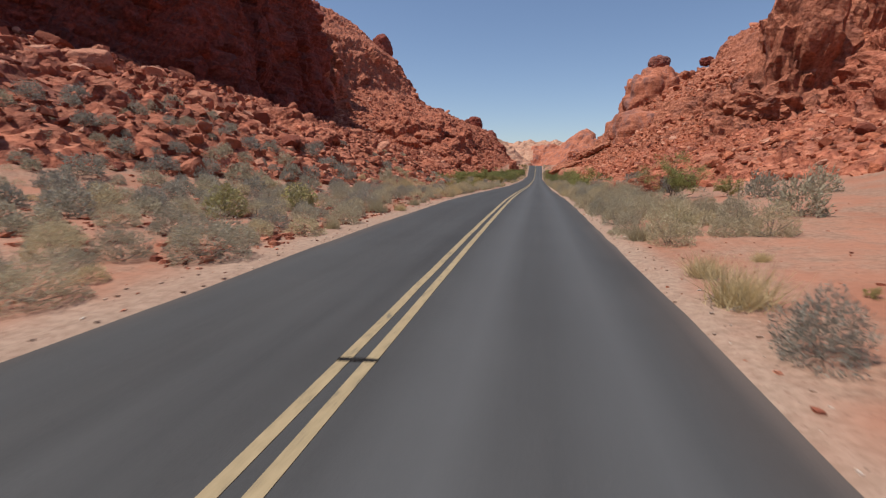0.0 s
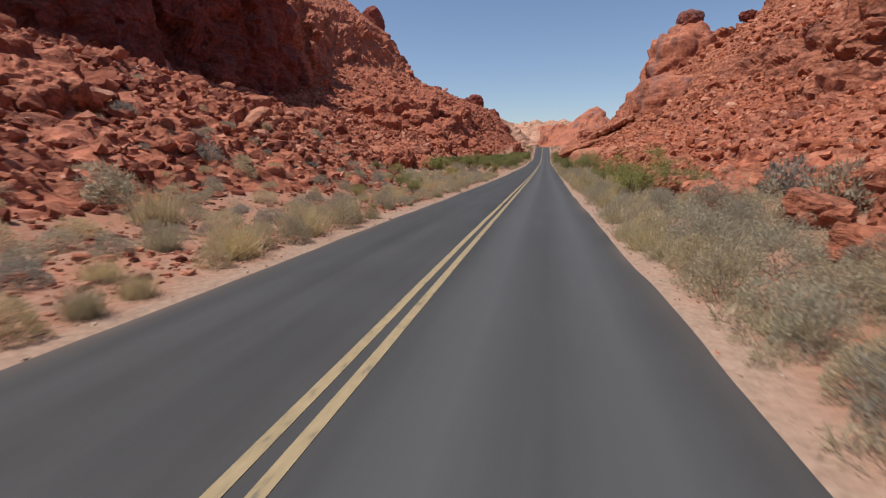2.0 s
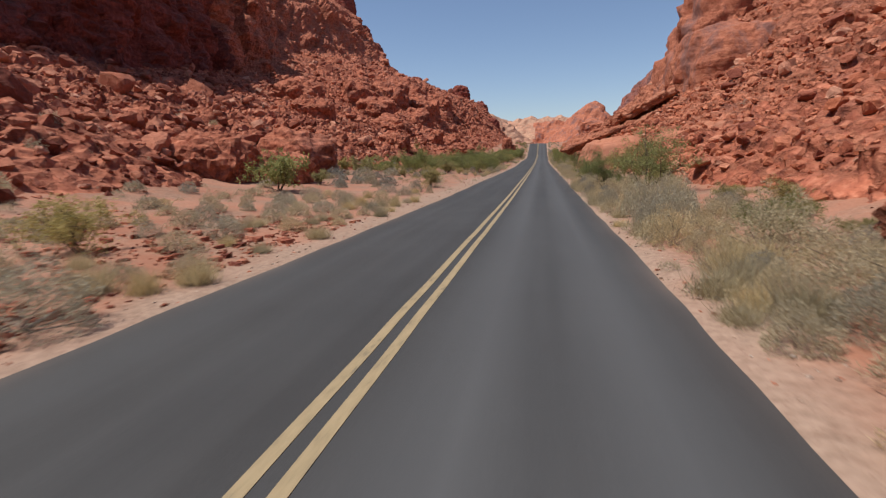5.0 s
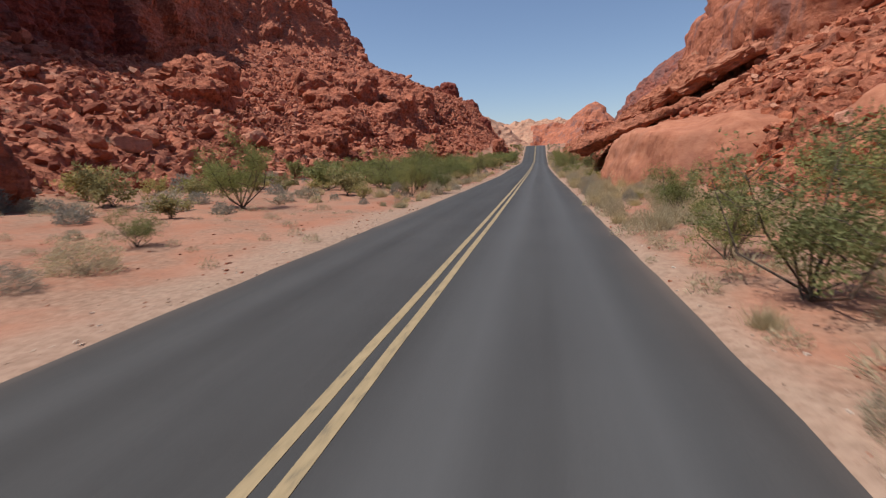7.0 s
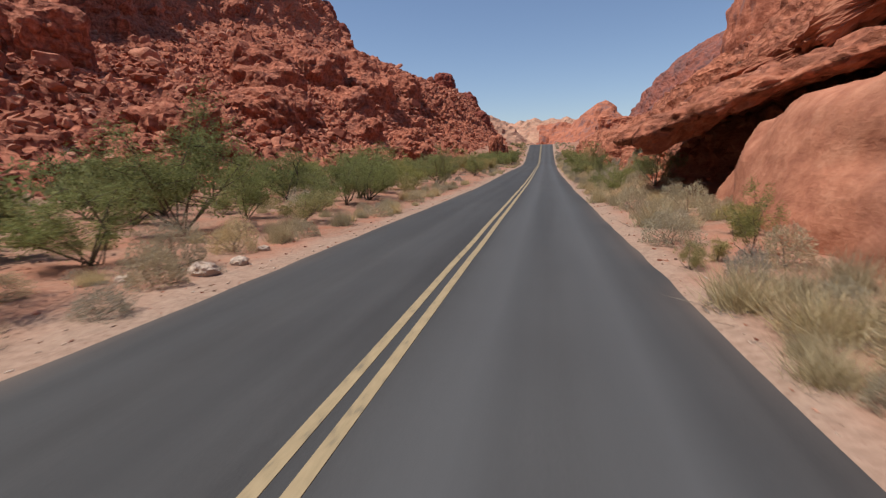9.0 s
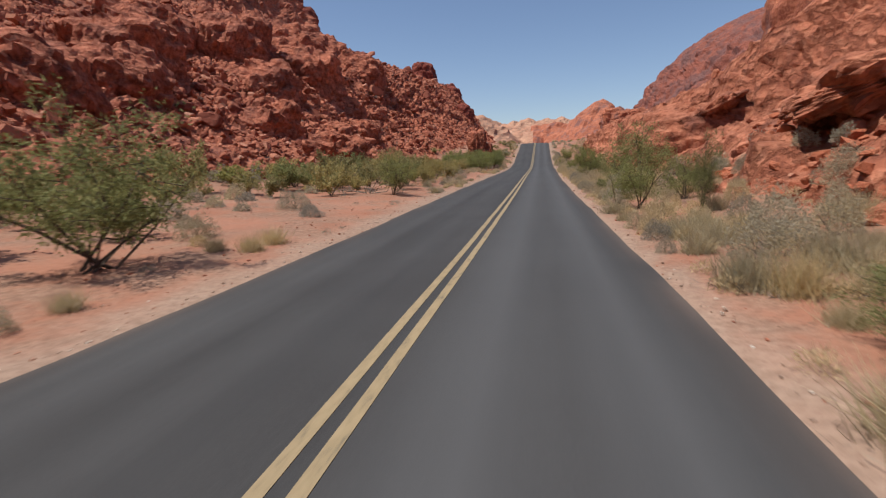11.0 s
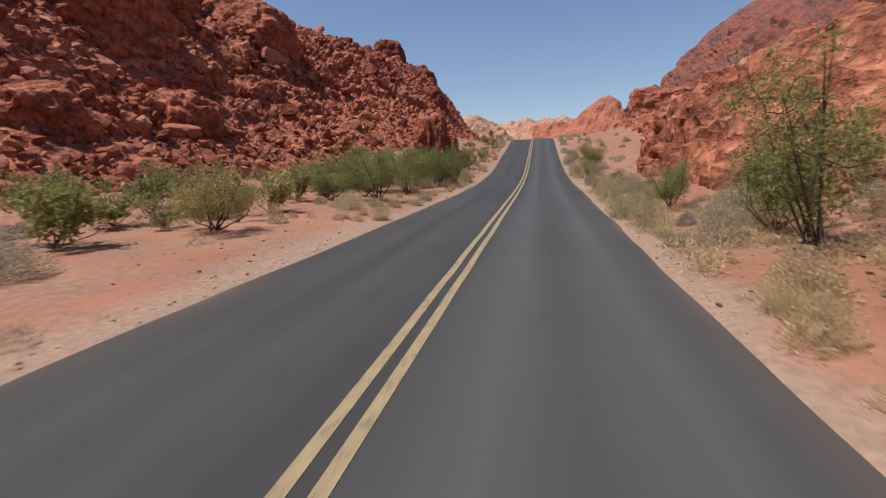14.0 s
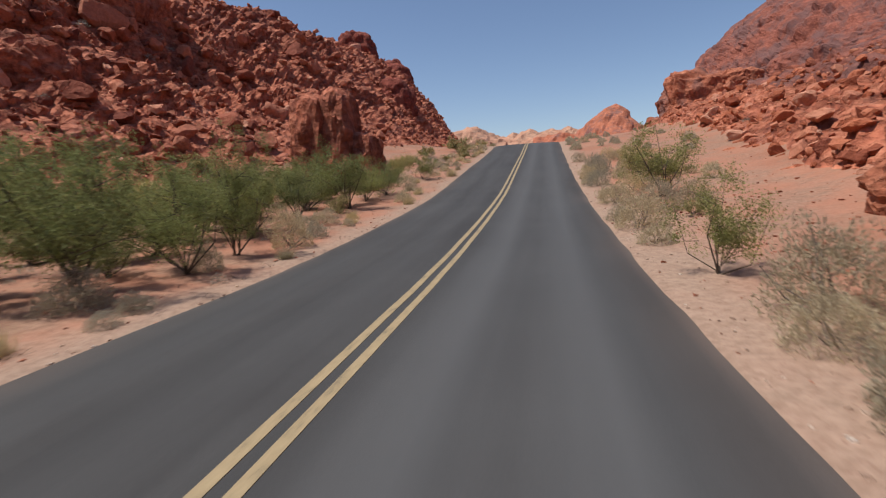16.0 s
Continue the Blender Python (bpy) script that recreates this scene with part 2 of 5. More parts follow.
def road_z(y):
    ys = [s[0] for s in ROAD_RISE]
    vs = [s[1] for s in ROAD_RISE]
    return sum(np.interp(y + d, ys, vs) for d in (-4, -2, 0, 2, 4)) / 5 - 0.03


# along y: foot of the slope, its steepness, buttress place and height, cliff place and height
LEFT = [(-60, 20, .27, 42, 0, 70, 45), (16, 17, .27, 42, 0, 70, 55), (28, 9, .25, 42, 0, 70, 55), (40, 7.6, .25, 42, 0, 70, 55), (54, 6.0, .26, 42, 0, 72, 55), (66, 6.6, .27, 42, 0, 71, 55), (77, 11, .31, 42, 0, 71, 55), (89, 19, .35, 42, 0, 69, 55),
        (107, 19, .36, 42, 0, 69, 55), (130, 22, .36, 42, 0, 70, 55), (156, 21, .38, 42, 0, 77, 55), (190, 20, .33, 36, 2, 92, 55), (230, 21, .34, 38, 3, 103, 55),
        (262, 23, .35, 39, 9, 119, 45), (298, 17, .35, 38, 10, 122, 42), (332, 11, .41, 23, 8.5, 114, 42), (372, 10.5, .42, 26, 16.5, 107, 38), (410, 10.5, .42, 26, 16.5, 107, 38)]
RIGHT = [(-60, 30, .10, 50, 4, 80, 20), (28, 18, .16, 48, 6, 75, 25), (40, 7.4, .20, 46, 6, 70, 25), (66, 9, .22, 42, 6, 66, 25), (88, 6, .35, 44, 8, 66, 25), (120, 7, .40, 46, 8, 66, 22),
         (150, 6.4, .60, 40, 2, 62, 6), (168, 5.6, .62, 24, 7, 60, 3), (190, 6.4, .55, 24, 8, 60, 8), (203, 7.5, .47, 26, 9, 60, 14), (225, 7.2, .44, 11.5, 3.6, 60, 12), (240, 6.6, .34, 10, 3.8, 60, 8), (252, 6.2, .26, 9.2, 5.0, 60, 6), (263, 6.8, .25, 10, 3.0, 60, 4), (273, 9.5, .25, 30, 0, 60, 2),
         (290, 10.5, .21, 30, 0, 60, 0), (335, 12, .22, 34, 0, 62, 0), (380, 14, .30, 36, 6, 60, 6), (430, 14, .30, 38, 10, 70, 10), (520, 14, .25, 40, 6, 70, 6)]


def column(table, y, k):
    return along(y, [(row[0], row[k]) for row in table])


APRON_LEFT = [(-60, 2.6), (20, 2.6), (60, 2.0), (90, 1.4), (140, 0.7), (200, 0.7), (240, 1.2), (300, 1.5)]
APRON_RIGHT = [(-60, 3.2), (20, 3.2), (40, 1.8), (60, 1.2), (80, 0.9), (140, 0.5), (240, 0.8), (262, 1.6), (300, 2.2), (340, 1.5)]


def apron(x, y):
    """Sand that climbs gently from the verges to the foot of the rocks."""
    u = np.maximum(0, ROAD_MIDDLE - x)
    v = np.maximum(0, x - ROAD_MIDDLE)
    return along(y, APRON_LEFT) * step(5, 33, u) + along(y, APRON_RIGHT) * step(4, 30, v)


def hill_left(u, y):
    """Height of the left hillside over the road at u metres to the left."""
    foot, slope, bu, bh, cu, ch = (column(LEFT, y, k) for k in range(1, 7))
    wob = 6 * value_noise(np.stack([y / 23, u * 0, u * 0], 1), 5) + 2.5 * value_noise(np.stack([y / 9, u * 0, u * 0 + 3], 1), 6)
    z = slope * np.maximum(0, u - foot - 0.4 * wob) * step(0, 9, u - foot - 0.4 * wob)
    z = np.minimum(z, slope * 140)
    broad = along(y, [(280, 1.0), (320, 1.5), (372, 1.7)])
    z = z + bh * step(-7, 8, (u - bu - 0.6 * wob) / broad)
    soft = along(y, [(200, 1.0), (262, 2.6), (330, 4.2), (372, 5.5)])
    z = z + 0.66 * ch * step(-2.5, 3.5, (u - cu - wob * 1.8) / soft) + 0.34 * ch * step(7, 24, (u - cu - wob * 2.2) / np.sqrt(soft))
    z = z + 0.5 * step(0, 2.5, u - foot - 0.4 * wob)
    return z * (1 - step(400, 480, y))


def hill_right(v, y):
    foot, slope, bv, bh, cv, ch = (column(RIGHT, y, k) for k in range(1, 7))
    wob = 4 * value_noise(np.stack([y / 19, v * 0, v * 0 + 8], 1), 15) + 2 * value_noise(np.stack([y / 8, v * 0, v * 0 + 11], 1), 16)
    z = slope * np.maximum(0, v - foot - 0.3 * wob) * step(-1, 6, v - foot - 0.3 * wob)
    z = np.minimum(z, slope * 90)
    z = z + bh * step(-4, 5, v - bv - wob) + ch * step(-5, 9, v - cv - wob)
    begin = along(y, [(225, 4.6), (240, 6.2), (264, 6.2), (280, 4.6)])
    z = z * step(0, 2.6, v - begin)
    # hollow behind the overhanging ledge
    z = z * (1 - 0.97 * np.exp(-((v - 9.2) / 4.0) ** 4 - ((y - 161.5) / 5.5) ** 4))
    # the great dome beyond the bend in the ridge
    r = np.sqrt(((v - 150) / 98) ** 2 + ((y - 500) / 108) ** 2)
    z = np.maximum(z, 92 * np.sqrt(np.maximum(0, 1 - r ** 2.0)))
    return z * (1 - step(520, 640, y))


def far_hills(x, y):
    """Low red hills beyond the pass."""
    a = 77 * np.exp(-(((x - 62) / 58) ** 2 + ((y - 745) / 60) ** 2) ** 0.78)
    b = 63 * np.exp(-((x + 70) / 60) ** 2 - ((y - 720) / 60) ** 2)
    c = 63 * np.exp(-((x - 10) / 260) ** 2 - ((y - 800) / 70) ** 2)
    d = 66 * np.exp(-((x - 190) / 90) ** 2 - ((y - 780) / 80) ** 2)
    e = 70 * np.exp(-((x + 230) / 110) ** 2 - ((y - 760) / 90) ** 2)
    return np.maximum(np.maximum(np.maximum(a, b), np.maximum(c, d)), e)


def land(x, y):
    """Height of the land without loose rock."""
    base = road_z(y)
    left = hill_left(np.maximum(0, ROAD_MIDDLE - x), y)
    right = hill_right(np.maximum(0, x - ROAD_MIDDLE), y)
    return base + apron(x, y) + left + right + far_hills(x, y)

# ---- large structure ----
def mesh_from(name, verts, faces, mat, smooth=False):
    """A mesh object from arrays of corners and of three- or four-cornered faces."""
    me = bpy.data.meshes.new(name)
    verts = np.asarray(verts, dtype=np.float32)
    faces = np.asarray(faces, dtype=np.int32)
    n = faces.shape[1]
    me.vertices.add(len(verts))
    me.vertices.foreach_set("co", verts.ravel())
    me.loops.add(faces.size)
    me.loops.foreach_set("vertex_index", faces.ravel())
    me.polygons.add(len(faces))
    me.polygons.foreach_set("loop_start", np.arange(0, faces.size, n, dtype=np.int32))
    me.update(calc_edges=True)
    me.polygons.foreach_set("use_smooth", np.full(len(faces), smooth))
    me.materials.append(mat)
    return me


def grid_faces(nu, nv):
    i = np.arange(nu * nv).reshape(nu, nv)
    return np.stack([i[:-1, :-1].ravel(), i[1:, :-1].ravel(), i[1:, 1:].ravel(), i[:-1, 1:].ravel()], 1)


def put_attribute(me, name, values):
    at = me.attributes.new(name, "FLOAT", "POINT")
    at.data.foreach_set("value", np.asarray(values, dtype=np.float32))


def spread(*runs):
    """Places from runs of (start, end, spacing)."""
    return np.unique(np.concatenate([np.arange(a, b, d) for a, b, d in runs] + [np.array([runs[-1][1]])]))


# ground: one sheet out to the horizon, with the road bed in it
gx = spread((-4000, -900, 500), (-900, -300, 60), (-300, -60, 8), (-60, -26, 1.6), (-26, -12, 0.6), (-12, 8, 0.36), (8, 14, 0.6), (14, 60, 1.6), (60, 300, 8), (300, 900, 60), (900, 4000, 500))
gy = spread((-3000, -300, 300), (-300, -20, 10), (-20, 330, 0.9), (330, 480, 2.5), (480, 900, 10), (900, 5000, 400))
GX, GY = np.meshgrid(gx, gy, indexing="ij")
X, Y = GX.ravel(), GY.ravel()
edge = np.maximum(along(Y, EDGE_LEFT) - X, X - along(Y, EDGE_RIGHT))
flat3 = np.stack([X, Y, X * 0], 1)
below = np.maximum(0, land(X, Y) - road_z(Y) - apron(X, Y))
Z = road_z(Y) + apron(X, Y) + 0.5 * np.minimum(below, 1.2)
Z = Z + step(0.3, 3, edge) * (0.16 * fractal(flat3 / 4.5, 3, 40) + 0.05 * value_noise(flat3 / 0.9, 44)) + 0.10 * step(1.2, 3.5, edge)
Z = np.where(edge < 0.05, Z - 0.12, Z - 0.035 * (1 - step(0.1, 1.5, edge)))
GROUND_GRID = (gx, gy, Z.reshape(GX.shape))
me = mesh_from("ground", np.stack([X, Y, Z], 1), grid_faces(len(gx), len(gy)), SAND, True)
wide = np.where(X < 0, along(Y, [(0, 1.6), (15, 1.3), (30, 0.6), (85, 0.8), (98, 2.2), (128, 2.3), (140, 1.1), (300, 0.9)]), along(Y, [(0, 0.75), (130, 0.65), (180, 0.7), (235, 0.8), (250, 1.7), (300, 1.3)])) * (1 + 0.35 * value_noise(np.stack([Y / 11, X * 0 + (X > 0), X * 0], 1), 50))
put_attribute(me, "gravel", 0.8 * (1 - step(0.35 * wide, 1.5 * wide, edge + 0.35 * value_noise(flat3 / 0.8, 51))))
ground = tagged(new("ground", me), "red desert sand with a pale gravel verge beside the road", "ground", kind="structure")

# road
ry = spread((-300, -20, 10), (-20, 330, 0.5), (330, 470, 2.5), (470, 900, 20))
rx = np.array([-5.9, -5.4, -4.85, -4.4, -3.8, -3.2, -2.6, -2.2, ROAD_MIDDLE, -1.4, -1.0, -0.6, -0.2, 0.2, 0.6, 1.0, 1.4, 1.6, 2.0])
RX, RY = np.meshgrid(rx, ry, indexing="ij")
ragged = 0.03 * value_noise(np.stack([ry / 1.1, ry * 0, ry * 0], 1), 60) + 0.05 * value_noise(np.stack([ry / 5, ry * 0, ry * 0], 1), 61)
RX[0] = along(ry, EDGE_LEFT) - ragged
RX[1] = RX[0] + 0.22
RX[-1] = along(ry, EDGE_RIGHT)
RX[-2] = RX[-1] - 0.22
RX[-1] += 0.03 * value_noise(np.stack([ry / 1.2, ry * 0, ry * 0 + 9], 1), 62) + 0.05 * value_noise(np.stack([ry / 6, ry * 0, ry * 0 + 9], 1), 63)
RZ = road_z(RY.ravel()).reshape(RX.shape) + 0.035 - 0.085 * ((RX - ROAD_MIDDLE) / 4) ** 2 + 0.005
low = np.stack([RX.ravel(), RY.ravel(), RZ.ravel()], 1)
skirt_l = np.stack([RX[0] - 0.04, ry, RZ[0] - 0.2], 1)
skirt_r = np.stack([RX[-1] + 0.04, ry, RZ[-1] - 0.2], 1)
me = mesh_from("road", np.concatenate([skirt_l, low, skirt_r]), grid_faces(len(rx) + 2, len(ry)), ASPHALT, False)
allx = np.concatenate([skirt_l[:, 0], low[:, 0], skirt_r[:, 0]])
ally = np.concatenate([ry, RY.ravel(), ry])
tracks = sum(np.exp(-((allx - c) / 0.42) ** 2) for c in (-0.70, 0.90)) + 0.45 * sum(np.exp(-((allx - c) / 0.42) ** 2) for c in (-4.5, -2.9))
put_attribute(me, "wheel", np.clip(tracks + 0.35 * step(-1.9, -0.9, allx) * (1 - step(1.2, 1.9, allx)), 0, 1.3))
put_attribute(me, "dust", np.clip(1 - step(0.0, 0.35, np.minimum(along(ally, EDGE_RIGHT) - allx, allx - along(ally, EDGE_LEFT))), 0, 1) * (0.55 + 0.45 * value_noise(np.stack([ally / 2, allx, allx * 0], 1), 66)))
road = tagged(new("road", me), "straight two-lane road of worn grey asphalt", "road", kind="structure")


def stripe(x0, x1):
    ys = ry[(ry > -60) & (ry < 470)]
    wob = along(ys, LINE_DRIFT) + 0.008 * value_noise(np.stack([ys / 1.5, ys * 0 + x0, ys * 0], 1), 70)
    z = road_z(ys) + 0.035 + 0.005
    v = np.concatenate([np.stack([ys * 0 + x0 + wob, ys, z - 0.004], 1), np.stack([ys * 0 + x0 + wob, ys, z + 0.006], 1),
                        np.stack([ys * 0 + x1 + wob, ys, z + 0.006], 1), np.stack([ys * 0 + x1 + wob, ys, z - 0.004], 1)])
    ob = new("centre_line", mesh_from("centre_line", v, grid_faces(4, len(ys)), PAINT))
    ob.parent = road
    return ob


def line_gap(y):
    """A dark tarred joint across both painted lines."""
    z = float(road_z(np.array([y]))[0]) + 0.040
    v = [(ROAD_MIDDLE + sx * 0.21, y + sy * 0.05 + sx * 0.03, z + dz) for dz in (0.002, 0.0075) for sx, sy in ((-1, -1), (1, -1), (1, 1), (-1, 1))]
    f = [(3, 2, 1, 0), (4, 5, 6, 7), (0, 1, 5, 4), (1, 2, 6, 5), (2, 3, 7, 6), (3, 0, 4, 7)]
    ob = new("line_gap", mesh_from("line_gap", v, f, TAR))
    ob.parent = road
    ob["label"] = "dark tarred joint across the painted lines"


for y in (4.5, 26, 52):
    line_gap(y)
stripe(ROAD_MIDDLE - 0.20, ROAD_MIDDLE - 0.07)["label"] = "faded yellow painted line"
stripe(ROAD_MIDDLE + 0.07, ROAD_MIDDLE + 0.20)["label"] = "faded yellow painted line"


def normals_of(P, nu, nv):
    G = P.reshape(nu, nv, 3)
    n = np.cross(np.gradient(G, axis=0), np.gradient(G, axis=1)).reshape(-1, 3)
    n = n / np.maximum(1e-9, np.linalg.norm(n, axis=1))[:, None]
    return np.where(n[:, 2:3] < 0, -n, n)


def rubble_relief(p, k):
    """Packed angular blocks of several sizes."""
    out = 0
    for size, amp in ((6.0, 0.95), (2.4, 1.0), (1.2, 0.55)):
        q = p / size + 0.35 * np.stack([value_noise(p / size * 1.7 + 5 * j, k + j) for j in range(3)], 1)
        d1, d2, who = cells(q, k + int(size * 10))
        out = out + amp * (np.minimum(1, (d2 - d1) * 2.6) ** 0.8 * (0.35 + 0.9 * who) - 0.4)
    return out


def crag_relief(p, k):
    """Rounded sandstone knobs with upright joints and hollows."""
    q = p / np.array([13.0, 13.0, 17.0])
    d1, d2, who = cells(q + 0.25 * np.stack([value_noise(q * 2 + 5 * j, k + j) for j in range(3)], 1), k)
    out = 4.2 * (step(0, 0.5, d2 - d1) * (0.4 + 0.8 * who) - 0.4)
    q = p / np.array([4.5, 4.5, 5.5])
    d1, d2, who = cells(q + 0.3 * np.stack([value_noise(q * 2 + 5 * j, k + 9 + j) for j in range(3)], 1), k + 20)
    out = out + 1.5 * (step(0, 0.45, d2 - d1) * (0.4 + 0.8 * who) - 0.4)
    out = out + 0.9 * fractal(p / np.array([3.0, 3.0, 1.4]), 4, k + 40)
    holes = fractal(p / np.array([5.0, 5.0, 3.2]), 3, k + 50)
    bed = p[:, 2] / 1.7 + 0.10 * p[:, 1] + 0.7 * value_noise(p / 6.0, k + 60)
    out = out + 0.75 * (np.abs((bed % 1) - 0.5) * 2 - 0.5) * step(-0.3, 0.5, value_noise(p / 14.0, k + 62))
    return out - 1.5 * step(0.36, 0.56, holes)


def slab_relief(p, k):
    """Smooth slickrock in thick tilted beds, each with a shaded lip, broken by a few joints."""
    bed = (p[:, 2] * 0.86 + p[:, 1] * 0.24 + 0.9 * value_noise(p / 8.0, k)) / 1.9
    layer = np.floor(bed)
    depth = hash3(layer, layer * 0, layer * 0, k + 3)
    d1, d2, who = cells(p / np.array([4.5, 6.0, 3.2]) + 0.3 * np.stack([value_noise(p / 2.0 + 5 * j, k + 9 + j) for j in range(3)], 1), k + 30)
    lip = (bed % 1) ** 2.6 * (0.25 + 0.8 * depth)
    holes = fractal(p / np.array([3.4, 3.4, 2.0]), 3, k + 50)
    return 1.5 * lip - 0.5 + 0.55 * fractal(p / 7.0, 3, k + 5) + 0.14 * fractal(p / 1.3, 3, k + 6) + 0.75 * (step(0, 0.22, d2 - d1) * (0.4 + 0.6 * who) - 0.5) - 0.35 * step(0.34, 0.5, holes)


def hillside(name, span, count, finest, ys, side, height, mats, label, k, flat=0.84):
    """A rocky slope over a stretch of the road, its points evenly spaced along each cross-section, closer near the road."""
    fine = np.arange(span[0], span[1], 0.3)
    F, V = np.meshgrid(fine, ys, indexing="ij")
    H = (height(F.ravel(), V.ravel()) + road_z(V.ravel())).reshape(F.shape)
    ds = np.sqrt(0.09 + np.diff(H, axis=0) ** 2) / (finest * np.maximum(1, fine[1:, None] / 55) ** 1.3)
    S = np.concatenate([np.zeros((1, len(ys))), np.cumsum(ds, axis=0)])
    S = S / S[-1]
    q = np.linspace(0, 1, count)
    U = np.stack([np.interp(q, S[:, j], fine) for j in range(len(ys))], 1)
    u, y = U.ravel(), np.broadcast_to(ys, U.shape).ravel()
    h = height(u, y)
    x = ROAD_MIDDLE + side * u
    P = np.stack([x, y, road_z(y) + apron(x, y) + h], 1)
    N = normals_of(P, count, len(ys))
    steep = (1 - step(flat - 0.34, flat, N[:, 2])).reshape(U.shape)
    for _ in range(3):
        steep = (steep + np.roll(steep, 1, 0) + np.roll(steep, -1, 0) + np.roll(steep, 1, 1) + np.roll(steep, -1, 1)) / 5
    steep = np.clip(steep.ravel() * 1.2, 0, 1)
    if side < 0:
        steep = steep * (1 - 0.8 * step(296, 330, y) * (1 - step(60, 80, u)))
    out = step(0.1, 1.3, h) if side > 0 else step(0.1, 1.2, h)
    d = (rubble_relief(P, k) * ((0.45 if side < 0 else 0.8) + (0.55 if side < 0 else 0.2) * step(1.0, 8.0, h)) * (1 - steep) + crag_relief(P, k + 200) * steep) * out - 0.8 * (1 - out)
    if side > 0:
        d = d * (1 - 0.3 * step(385, 420, y))
        bare = (0.55 * step(138, 150, y) + 0.4 * step(200, 210, y)) * (1 - step(262, 272, y))
        d = d * (1 - bare) + (0.7 * slab_relief(P, k + 400) * out - 0.8 * (1 - out)) * bare
    D = N * d[:, None]
    D[:, 2] *= 0.8
    P = P + D
    faces = grid_faces(count, len(ys))
    me = mesh_from(name, P, faces, mats[0])
    me.materials.append(mats[1])
    me.materials.append(DOME)
    me.materials.append(ROCK)
    # steep left faces up to y 215 take the varnished, shade-darkened CLIFF colour
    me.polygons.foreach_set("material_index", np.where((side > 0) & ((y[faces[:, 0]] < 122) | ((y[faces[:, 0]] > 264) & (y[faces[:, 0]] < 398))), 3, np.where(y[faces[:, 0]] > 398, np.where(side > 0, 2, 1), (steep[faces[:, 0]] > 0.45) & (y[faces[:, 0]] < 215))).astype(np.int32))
    if side > 0:
        far = (y[faces[:, 0]] > 290) & (u[faces[:, 0]] > 24 + 6 * value_noise(P[faces[:, 0]] / 9.0, 77))
        index = np.empty(len(faces), dtype=np.int32)
        me.polygons.foreach_get("material_index", index)
        me.polygons.foreach_set("material_index", np.where(far, 2, index).astype(np.int32))
    tagged(new(name, me), label, "hillside", kind="structure")
    return P, normals_of(P, count, len(ys)), h, steep, u


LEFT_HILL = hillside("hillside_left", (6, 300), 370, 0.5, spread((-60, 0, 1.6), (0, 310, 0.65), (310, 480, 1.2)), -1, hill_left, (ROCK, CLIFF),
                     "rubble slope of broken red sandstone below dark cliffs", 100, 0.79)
RIGHT_HILL = hillside("hillside_right", (4, 260), 340, 0.42, spread((-60, 20, 2.0), (20, 130, 0.6), (130, 275, 0.4), (275, 310, 0.7), (310, 640, 1.8)), 1, hill_right, (PALE_ROCK, PALE_ROCK),
                      "weathered red sandstone slope with ledges and hollows", 600, 0.93)
fx = spread((-420, 420, 3.0))
fy = spread((600, 900, 4.0))
FX, FY = np.meshgrid(fx, fy, indexing="ij")
P = np.stack([FX.ravel(), FY.ravel(), road_z(FY.ravel()) + far_hills(FX.ravel(), FY.ravel())], 1)
P = P + normals_of(P, len(fx), len(fy)) * (crag_relief(P / 2.2, 900) * 1.1)[:, None]
faces = grid_faces(len(fx), len(fy))
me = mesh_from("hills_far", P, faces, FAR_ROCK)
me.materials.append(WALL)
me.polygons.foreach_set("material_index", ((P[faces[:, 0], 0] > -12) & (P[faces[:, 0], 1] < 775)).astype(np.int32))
tagged(new("hills_far", me), "distant low hills of red and pale sandstone", "hill", kind="structure")

# ---- rocks ----
def rubble_stone(name, shades, single=False):
    """Loose broken sandstone: every stone its own shade."""
    m, nt, sh = material(name, 0.92)
    p = place_of(nt)
    geo = nt.nodes.new("ShaderNodeNewGeometry")
    shade = nt.nodes.new("ShaderNodeObjectInfo").outputs["Random"] if single else geo.outputs["Random Per Island"]
    col = ramp(nt, shade, list(zip((0.0, 0.45, 0.88, 1.0), shades)))
    fine = speckle(nt, p, 3.0, 5, 0.7)
    col = blend(nt, col, ramp(nt, fine, [(0.3, (0.62, 0.58, 0.56)), (0.65, (1.12, 1.1, 1.08))]), 0.8, "MULTIPLY")
    nt.links.new(col, sh.inputs["Base Color"])
    relief(nt, sh, fine, 0.9, 0.25)
    return m


STONE = rubble_stone("loose_sandstone", ((0.16, 0.044, 0.029), (0.36, 0.120, 0.071), (0.52, 0.222, 0.140), (0.57, 0.300, 0.210)))
BLOCK = rubble_stone("fallen_sandstone_block", ((0.20, 0.058, 0.037), (0.36, 0.120, 0.071), (0.50, 0.210, 0.132), (0.54, 0.270, 0.185)), True)
PALE_STONE = rubble_stone("loose_pale_sandstone", ((0.24, 0.068, 0.038), (0.46, 0.15, 0.078), (0.54, 0.222, 0.135), (0.58, 0.31, 0.215)))


def ball(level):
    bm = bmesh.new()
    bmesh.ops.create_icosphere(bm, subdivisions=level, radius=1.0)
    v = np.array([w.co[:] for w in bm.verts])
    f = np.array([[w.index for w in face.verts] for face in bm.faces])
    bm.free()
    return v, f


BALLS = {n: ball(n) for n in (1, 2, 3, 4, 5, 6)}


